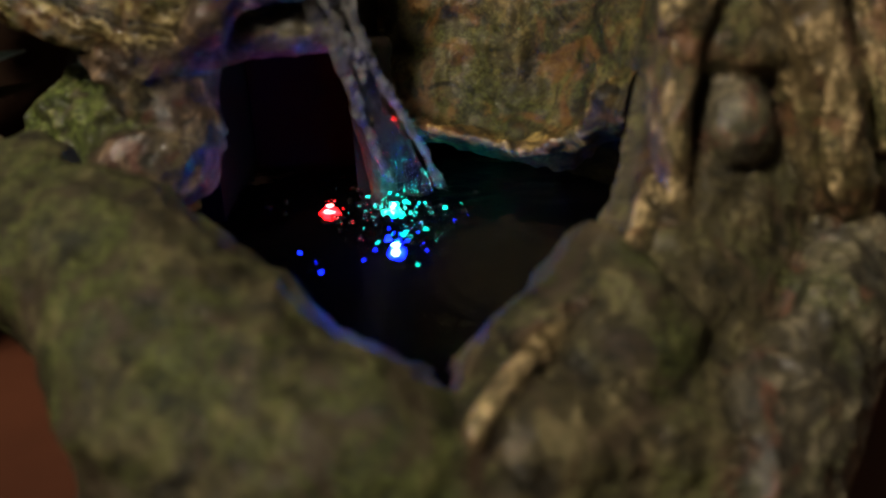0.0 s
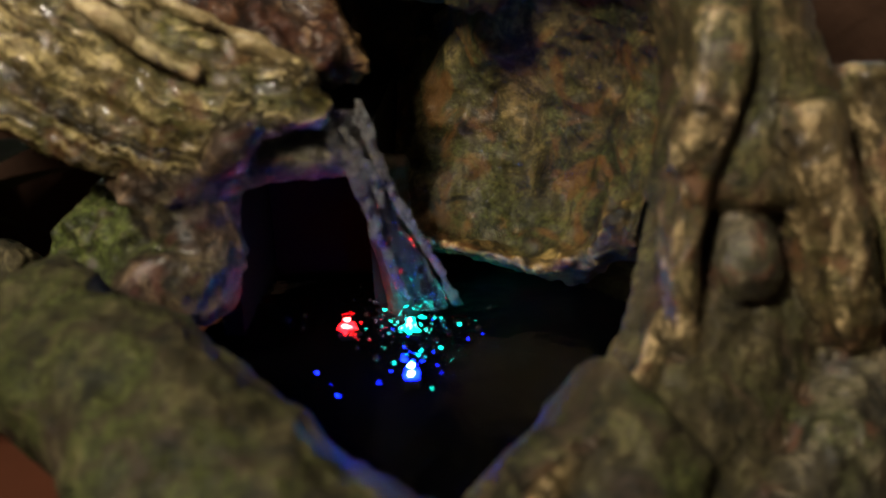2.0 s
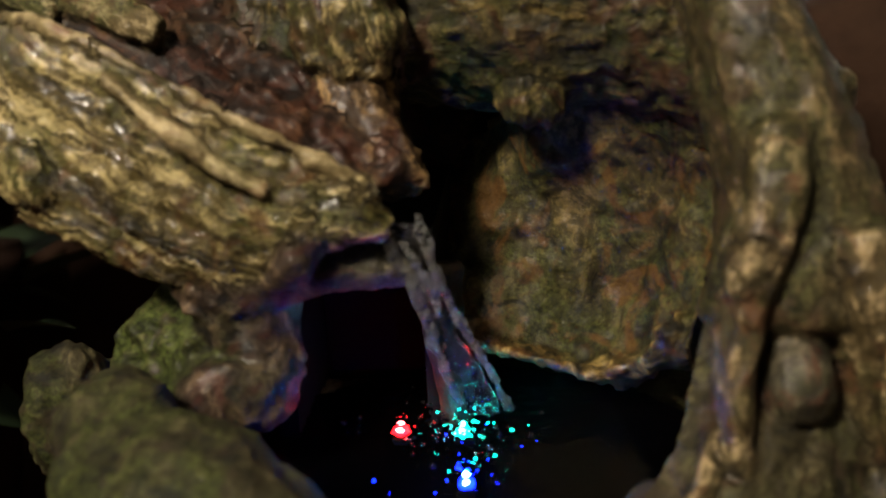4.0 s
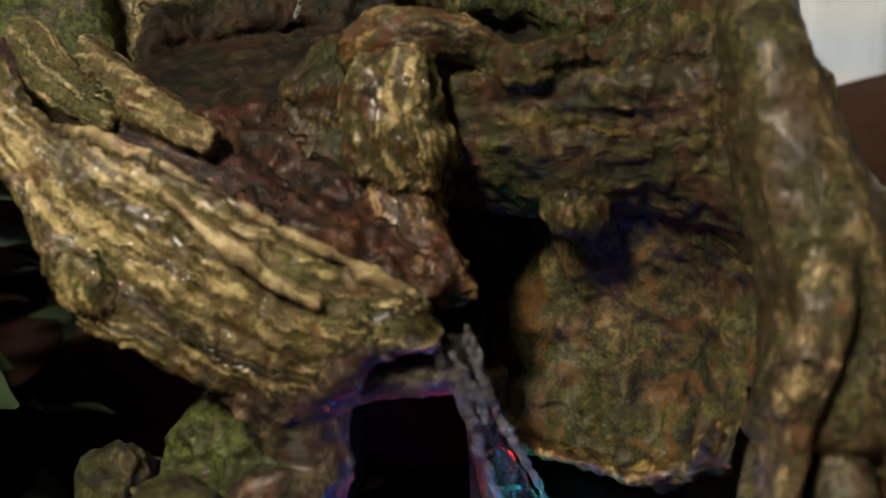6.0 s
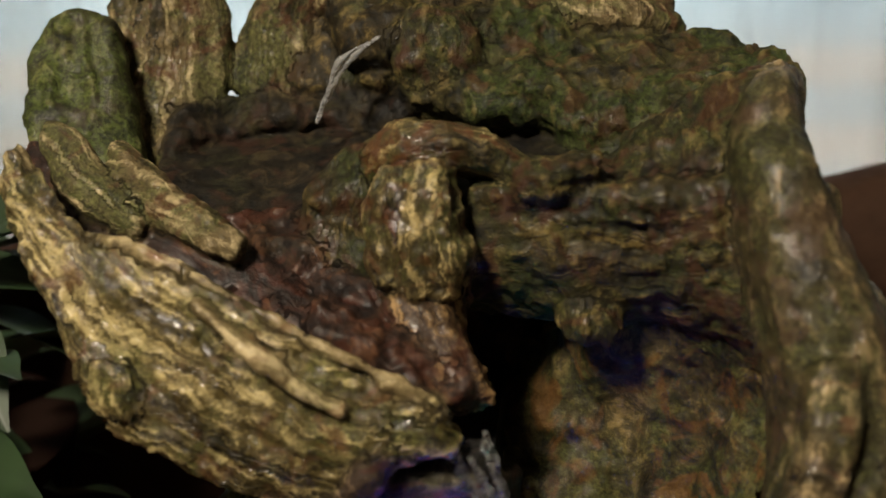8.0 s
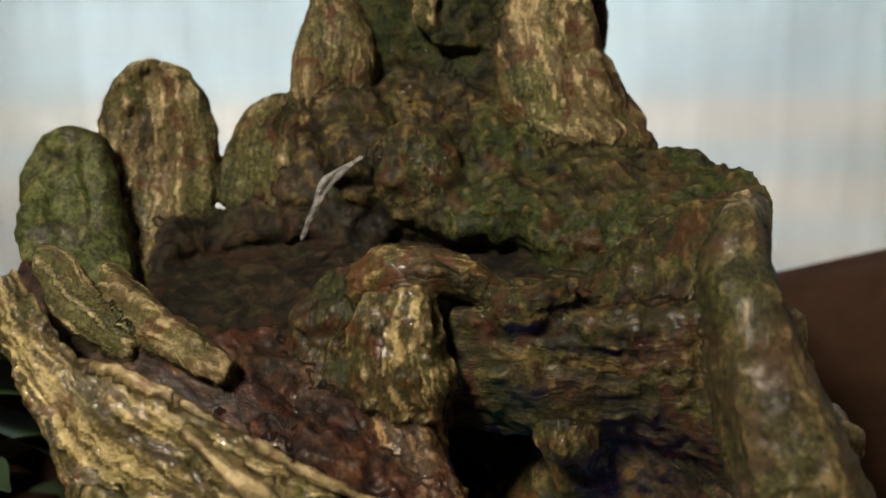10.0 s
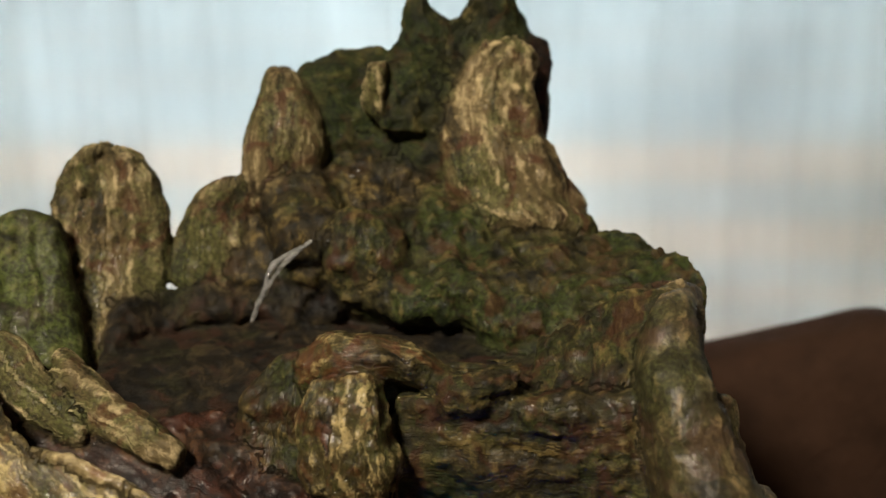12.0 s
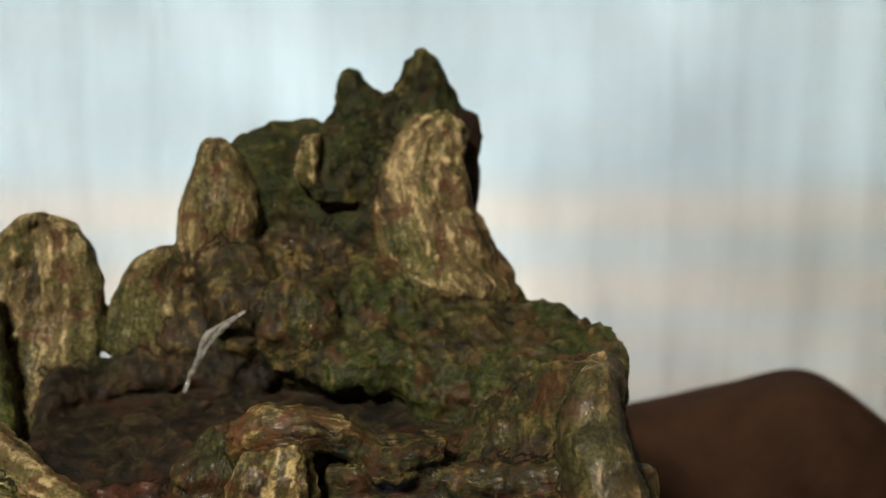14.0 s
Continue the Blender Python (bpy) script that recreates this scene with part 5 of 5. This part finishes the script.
def fuse(cast, voxel, reach, rounds):
    """Melts overlapping pieces into one cast surface with filleted joints, and hands each piece back its own share of the skin."""
    obs = [ob for ob, paint in cast]
    V, Fs, GR, ID, n0 = [], [], [], [], 0
    for k, ob in enumerate(obs):
        me = ob.data
        v = np.zeros(len(me.vertices) * 3, np.float32)
        me.vertices.foreach_get("co", v)
        gr = np.zeros(len(me.vertices) * 3, np.float32)
        me.attributes["grain"].data.foreach_get("vector", gr)
        V.append(v.reshape(-1, 3))
        GR.append(gr.reshape(-1, 3))
        ID.append(np.full(len(me.vertices), k))
        Fs += [tuple(i + n0 for i in p.vertices) for p in me.polygons]
        n0 += len(me.vertices)
    V, GR, ID = np.vstack(V), np.vstack(GR), np.concatenate(ID)
    whole = bpy.data.meshes.new("whole")
    whole.from_pydata(V.tolist(), [], Fs)
    tmp = new("whole", whole)
    mod = tmp.modifiers.new("remesh", "REMESH")
    mod.mode, mod.voxel_size, mod.adaptivity = "VOXEL", voxel, 0.0
    skin = bpy.data.meshes.new_from_object(tmp.evaluated_get(bpy.context.evaluated_depsgraph_get()))
    bpy.data.objects.remove(tmp)
    bpy.data.meshes.remove(whole)
    n = len(skin.vertices)
    P = np.zeros(n * 3, np.float32)
    skin.vertices.foreach_get("co", P)
    P = P.reshape(-1, 3).astype(float)
    E = np.zeros(len(skin.edges) * 2, np.int32)
    skin.edges.foreach_get("vertices", E)
    E = E.reshape(-1, 2)
    polys = np.zeros(len(skin.polygons) * 4, np.int32)
    skin.polygons.foreach_get("vertices", polys)
    polys = polys.reshape(-1, 4)
    tree = KDTree(len(V))
    for i, co in enumerate(V.tolist()):
        tree.insert(co, i)
    tree.balance()
    jit = P + 0.0012 * np.stack([fbm(P * 220, 2, 91), fbm(P * 220, 2, 92), fbm(P * 220, 2, 93)], -1)
    near = np.array([tree.find(co)[1] for co in jit.tolist()])
    owner = ID[near]
    deg = np.bincount(E.ravel(), minlength=n).astype(float)
    src, dst = np.concatenate([E[:, 0], E[:, 1]]), np.concatenate([E[:, 1], E[:, 0]])
    dst = dst[np.argsort(src, kind="stable")]
    first = np.concatenate([[0], np.cumsum(deg)[:-1]]).astype(np.int64)

    def around(A):
        return np.add.reduceat(A[dst], first, axis=0) / deg[:, None].astype(A.dtype)

    w = np.zeros(n)
    cut = owner[E[:, 0]] != owner[E[:, 1]]
    w[E[cut].ravel()] = 1.0
    for _ in range(reach):
        spread = np.zeros(n)
        np.maximum.at(spread, E[:, 0], w[E[:, 1]])
        np.maximum.at(spread, E[:, 1], w[E[:, 0]])
        w = np.maximum(w, spread * 0.72)
    w = 0.12 + 0.88 * w
    for r in range(rounds):
        S = around(P)
        k = w if r > 0 else np.maximum(w, 0.2)
        P = P + 0.6 * (k * (w > 0.2) if r > 0 else k)[:, None] * (S - P)
    fn = np.cross(P[polys[:, 2]] - P[polys[:, 0]], P[polys[:, 3]] - P[polys[:, 1]])
    N = np.zeros((n, 3))
    for c in range(4):
        for a in range(3):
            N[:, a] += np.bincount(polys[:, c], fn[:, a], n)
    N /= np.linalg.norm(N, axis=1)[:, None] + 1e-12
    # crisp grain again over the melted skin
    long = np.array([LONG_GRAIN.get(paint["name"], 0.15) for ob, paint in cast])[owner]
    gq = GR[near] + 0.0022 * np.stack([fbm(P * 45, 2, 96), fbm(P * 45, 2, 97), 0 * P[:, 0]], -1)
    streak = ridged(gq * 270, 3, 98) - 0.3 - 0.4 * np.exp(-(vnoise(gq * 140, 99) / 0.07) ** 2)
    worn_off = np.clip(0.5 + 0.9 * fbm(P * 38, 3, 94), 0.05, 1.0)
    D = 0.00024 * (1 - 0.85 * long) * fbm(P * 330, 3, 95, 0.7) + long * (0.00095 * worn_off * streak + 0.0003 * ridged(gq * 460, 2, 100))
    P = P + N * D[:, None]

    def blurred(A, rounds):
        for _ in range(rounds):
            A = 0.25 * A + 0.75 * around(A)
        return A

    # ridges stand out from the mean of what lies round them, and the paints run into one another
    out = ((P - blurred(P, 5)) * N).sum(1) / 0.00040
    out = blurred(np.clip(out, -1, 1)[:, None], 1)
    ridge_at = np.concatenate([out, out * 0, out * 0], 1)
    tints = blurred(np.array([np.ravel(paint["tint"]) for ob, paint in cast], np.float32)[owner], 9)
    mine = owner[polys[:, 0]]
    for k, ob in enumerate(obs):
        f = polys[mine == k]
        if len(f) == 0:
            continue
        used, inv = np.unique(f, return_inverse=True)
        me = bpy.data.meshes.new(ob.name)
        me.from_pydata(P[used].tolist(), [], inv.reshape(-1, 4).tolist())
        at = me.attributes.new("grain", "FLOAT_VECTOR", "POINT")
        at.data.foreach_set("vector", GR[near[used]].astype(np.float32).ravel())
        for t, name in enumerate(TINTS):
            me.attributes.new(name, "FLOAT_VECTOR", "POINT").data.foreach_set("vector", tints[used, 3 * t:3 * t + 3].astype(np.float32).ravel())
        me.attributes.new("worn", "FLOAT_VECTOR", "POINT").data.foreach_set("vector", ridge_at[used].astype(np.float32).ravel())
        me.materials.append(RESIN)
        me.shade_smooth()
        me.normals_split_custom_set_from_vertices(N[used].tolist())
        ob.data = me
    bpy.data.meshes.remove(skin)


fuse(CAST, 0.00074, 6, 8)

# ---------------------------------------------------------------- water and lamps
PZ = 0.0935
# Disc added as the pool bed, near-black for the depth no light reaches.
depth_bed = bmesh.new()
bmesh.ops.create_cone(depth_bed, cap_ends=True, segments=48, radius1=0.5, radius2=0.5, depth=1.0)
for v in depth_bed.verts:
    v.co = (-0.014 + v.co.x * 0.115, -0.045 + v.co.y * 0.105, 0.0745 + v.co.z * 0.014)
me = bpy.data.meshes.new("pool_depth_bed")
depth_bed.to_mesh(me)
depth_bed.free()
POOLBLACK = plain("unlit_depth_black", (0.0005, 0.0005, 0.0006), 0.9)
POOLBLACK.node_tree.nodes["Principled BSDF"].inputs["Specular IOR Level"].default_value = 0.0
attach("pool_depth_bed", me, POOLBLACK, fountain, "near-black bed added for the unlit depth of the pool")


def surface(name, cx, cy, rx, ry, z, mat, label, amp, waves):
    a = np.linspace(-1, 1, 240)
    U, V = np.meshgrid(a, a, indexing="ij")
    X, Y = cx + rx * U * np.sqrt(1 - V * V / 2), cy + ry * V * np.sqrt(1 - U * U / 2)
    d = np.hypot(X - waves[0], Y - waves[1])
    Z = z + amp * np.sin(d * 700) * np.exp(-d * 50) + amp * 0.5 * fbm(np.stack([X * 90, Y * 90, 0 * X], -1), 3, 81) + 6.0 * amp * fbm(np.stack([X * 380, Y * 380, 0 * X], -1), 2, 82) * np.exp(-d * 75)
    ob = attach(name, grid_mesh(name, np.stack([X, Y, Z], -1), False), mat)
    return tagged(ob, label, "water")


pool = surface("pool_water", -0.018, -0.045, 0.072, 0.062, PZ, WATER, "dark rippled pool water reflecting coloured lamps", 0.00016, (-0.0155, -0.024))

pool.visible_shadow = False


def tube(name, pts, mat, n=80, m=20, seed=1, rough=0.0013, freq=340):
    """A wavering stream along points of (x, y, z, half width, half depth)."""
    R = spline(pts, n)
    th = np.linspace(0, 2 * np.pi, m, endpoint=False)
    G = R[:, None, :3] + np.stack([R[:, 3:4] * np.cos(th), R[:, 4:5] * np.sin(th), np.zeros((n, m))], -1)
    N = np.stack(np.broadcast_arrays(np.cos(th)[None, :], np.sin(th)[None, :], np.zeros((n, 1))), -1)
    G = G + N * (rough * fbm(G * np.array([1, 1, 0.35]) * freq, 3, seed))[..., None]
    return grid_mesh(name, G, True)


def ball(name, c, r, squash=1.0, sub=2):
    bm = bmesh.new()
    bmesh.ops.create_icosphere(bm, subdivisions=sub, radius=r)
    for v in bm.verts:
        v.co = Vector(c) + Vector((v.co.x, v.co.y, v.co.z * squash))
    me = bpy.data.meshes.new(name)
    bm.to_mesh(me)
    bm.free()
    me.shade_smooth()
    return me


st = new("water_stream")
attach("sheet", tube("sheet", [(-0.0280, -0.0360, 0.1442, 0.00259, 0.00080), (-0.0270, -0.0370, 0.1394, 0.00346, 0.00080), (-0.0252, -0.0360, 0.1318, 0.00302, 0.00080), (-0.0223, -0.0340, 0.1209, 0.00288, 0.00080), (-0.0189, -0.0320, 0.1110, 0.00331, 0.00080), (-0.0141, -0.0300, 0.0992, 0.00403, 0.00080), (-0.0132, -0.0290, 0.0945, 0.00432, 0.00080)], STREAM, 200, 44, 83, 0.0008, 260), STREAM, st)
attach("strand", tube("strand", [(-0.0326, -0.0380, 0.1435, 0.00100, 0.00090), (-0.0301, -0.0380, 0.1368, 0.00140, 0.00090), (-0.0267, -0.0380, 0.1306, 0.00160, 0.00090), (-0.0246, -0.0370, 0.1227, 0.00100, 0.00090), (-0.0226, -0.0360, 0.1139, 0.00070, 0.00090), (-0.0201, -0.0350, 0.1062, 0.00070, 0.00090), (-0.0182, -0.0340, 0.0996, 0.00090, 0.00090)], STREAM, 170, 16, 85, 0.0010, 520), GLINT_WATER, st)
attach("strand", tube("strand", [(-0.0252, -0.0360, 0.1463, 0.00090, 0.00090), (-0.0236, -0.0370, 0.1411, 0.00130, 0.00090), (-0.0214, -0.0370, 0.1326, 0.00100, 0.00090), (-0.0177, -0.0360, 0.1228, 0.00080, 0.00090), (-0.0140, -0.0350, 0.1146, 0.00110, 0.00090), (-0.0097, -0.0340, 0.1056, 0.00090, 0.00090), (-0.0070, -0.0330, 0.0976, 0.00130, 0.00090)], STREAM, 170, 16, 86, 0.0010, 520), GLINT_WATER, st)
attach("strand", tube("strand", [(-0.0284, -0.0390, 0.1412, 0.00060, 0.00070), (-0.0253, -0.0390, 0.1352, 0.00110, 0.00070), (-0.0230, -0.0380, 0.1293, 0.00120, 0.00070), (-0.0212, -0.0370, 0.1230, 0.00050, 0.00070)], STREAM, 90, 16, 88, 0.0009, 520), GLINT_WATER, st)
tagged(st, "clear water stream falling from the spout", "water")
st2 = new("spring_water")
attach("strand", tube("strand", [(-0.0570, 0.0400, 0.2246, 0.00075, 0.00060), (-0.0630, 0.0360, 0.2207, 0.00120, 0.00096), (-0.0668, 0.0340, 0.2163, 0.00090, 0.00072), (-0.0707, 0.0330, 0.2096, 0.00060, 0.00048), (-0.0742, 0.0320, 0.2025, 0.00038, 0.00030)], STREAM, 90, 14, 84, 0.0006, 600), GLINT_SPRING, st2)
attach("strand", tube("strand", [(-0.0601, 0.0390, 0.2232, 0.00050, 0.00040), (-0.0667, 0.0340, 0.2196, 0.00100, 0.00080), (-0.0700, 0.0330, 0.2132, 0.00060, 0.00048), (-0.0725, 0.0320, 0.2069, 0.00040, 0.00032)], STREAM, 70, 12, 87, 0.0004, 700), GLINT_SPRING, st2)
for x, y, z, r in ((-0.0481, 0.0640, 0.2384, 0.0009), (-0.0462, 0.0640, 0.2400, 0.0007), (-0.0522, 0.0720, 0.2497, 0.0005), (-0.0420, 0.0700, 0.2499, 0.0004), (-0.0531, 0.0440, 0.2233, 0.0005), (-0.0319, 0.0340, 0.2046, 0.0006)):
    attach("drop", ball("drop", (x, y, z), r, 0.6), GLINT_SPRING, st2)
tagged(st2, "thin spring of water falling into the upper basin", "water")


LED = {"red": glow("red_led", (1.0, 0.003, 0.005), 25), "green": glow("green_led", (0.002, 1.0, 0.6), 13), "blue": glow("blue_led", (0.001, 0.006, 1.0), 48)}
TIP = {"red": glow("pink_white_led_tip", (1.0, 0.35, 0.35), 12), "green": glow("green_white_led_tip", (0.5, 1.0, 0.9), 12), "blue": glow("blue_white_led_tip", (0.5, 0.7, 1.0), 20)}
for nm, (x, y) in {"red": (-0.0325, -0.030), "green": (-0.0180, -0.030), "blue": (-0.0155, -0.0515)}.items():
    lamp = tagged(new("led_lamp"), nm + " glowing LED lamp under the pool water, with beads as its glints", "lamp", "lamps in the pool")
    bulb = attach("bulb", ball("bulb", (x, y, PZ - 0.0070), 0.0019, 1.3), LED[nm], lamp)
    attach("tip", ball("tip", (x, y - 0.0012, PZ - 0.0055), 0.0008, 1.0), TIP[nm], bulb, "bright tip")
    la = bpy.data.lights.new("diode_light", "POINT")
    la.energy, la.color, la.shadow_soft_size = {"red": (0.006, (1.0, 0.02, 0.02), 0.0008), "green": (0.010, (0.02, 0.75, 1.0), 0.0008), "blue": (0.028, (0.01, 0.06, 1.0), 0.0008)}[nm]
    beam = new("diode_light", la)
    beam.parent = lamp
    beam.location = (x, y, PZ - 0.0030)
    lrng = random.Random(len(nm) + 2)
    # Glowing beads stand in for the lamp's glints, broken up by ripples.
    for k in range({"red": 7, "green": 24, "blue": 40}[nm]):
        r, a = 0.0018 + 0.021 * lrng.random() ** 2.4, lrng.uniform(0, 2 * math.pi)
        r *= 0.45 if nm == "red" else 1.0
        bead = ball("glint_bead", (0, 0, 0), 0.00010 + 0.00038 * lrng.random() ** 2, lrng.uniform(0.5, 1.0), 1)
        for v in bead.vertices:
            v.co.x *= lrng.uniform(0.7, 1.5)
        ob = attach("glint_bead", bead, LED["green" if nm == "blue" and k % 3 == 0 else nm], lamp)
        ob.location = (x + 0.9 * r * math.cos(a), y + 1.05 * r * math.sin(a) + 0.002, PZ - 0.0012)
    attach("socket", box_mesh("socket", x - 0.002, x + 0.002, y - 0.002, y + 0.002, PZ - 0.016, PZ - 0.0088, 0.0004), BLACK, lamp)

# bubbles and spray where the stream meets the pool
rng = random.Random(12)
bm = bmesh.new()
for k in range(60):
    r = abs(rng.gauss(0, 0.011)) + 0.001
    a = rng.uniform(0, 2 * math.pi)
    x, y = -0.0175 + r * math.cos(a), -0.036 + r * math.sin(a)
    bmesh.ops.create_icosphere(bm, subdivisions=2, radius=rng.uniform(0.00025, 0.0008), matrix=Matrix.Translation((x, y, PZ + rng.uniform(-0.0002, 0.0003))))
me = bpy.data.meshes.new("water_bubbles")
bm.to_mesh(me)
bm.free()
me.shade_smooth()
bub = attach("water_bubbles", me, STREAM)
tagged(bub, "tiny clear bubbles and spray on the pool", "bubbles", kind="stuff")

# ---------------------------------------------------------------- plant beside the fountain
plant = tagged(new("potted_plant"), "dark green leafy plant in a dark pot beside the fountain", "plant")
px0, py0 = -0.235, 0.06
bm = bmesh.new()
bmesh.ops.create_cone(bm, cap_ends=True, segments=32, radius1=0.05, radius2=0.065, depth=0.09, matrix=Matrix.Translation((px0, py0, 0.0452)))
me = bpy.data.meshes.new("pot")
bm.to_mesh(me)
bm.free()
attach("pot", me, POT, plant)


def leaf_mesh(L, Wd):
    n, m = 12, 7
    u = np.linspace(0, 1, n)[:, None]
    v = np.linspace(-1, 1, m)[None, :]
    w = Wd * np.sin(np.pi * np.clip(u, 0.02, 0.98) ** 0.8)
    G = np.stack(np.broadcast_arrays(u * L, w * v, 0.15 * L * (u - u * u * 1.8) + 0.25 * w * np.abs(v)), -1)
    return grid_mesh("leaf", G, False)


lm = leaf_mesh(0.055, 0.012)
lm.materials.append(LEAFGREEN)
rng = random.Random(9)
for k in range(70):
    h = 0.06 + 0.095 * rng.random()
    a = rng.uniform(0, 2 * math.pi)
    rad = 0.01 + 0.045 * rng.random()
    ob = new("leaf", lm)
    ob.parent = plant
    ob.matrix_basis = pose(px0 + rad * math.cos(a), py0 + rad * math.sin(a), h, rng.uniform(-25, 25), rng.uniform(-30, 25), math.degrees(a) + rng.uniform(-30, 30)) @ Matrix.Scale(rng.uniform(0.7, 1.3), 4)
for k in range(6):
    a = k * 1.05
    x1, y1 = px0 + 0.03 * math.cos(a), py0 + 0.03 * math.sin(a)
    attach("stem", tube("stem", [(px0, py0, 0.08, 0.002, 0.002), ((px0 + x1) / 2, (py0 + y1) / 2, 0.13, 0.0018, 0.0018), (x1, y1, 0.19, 0.001, 0.001)], STEM, 12, 8, k, 0), STEM, plant)
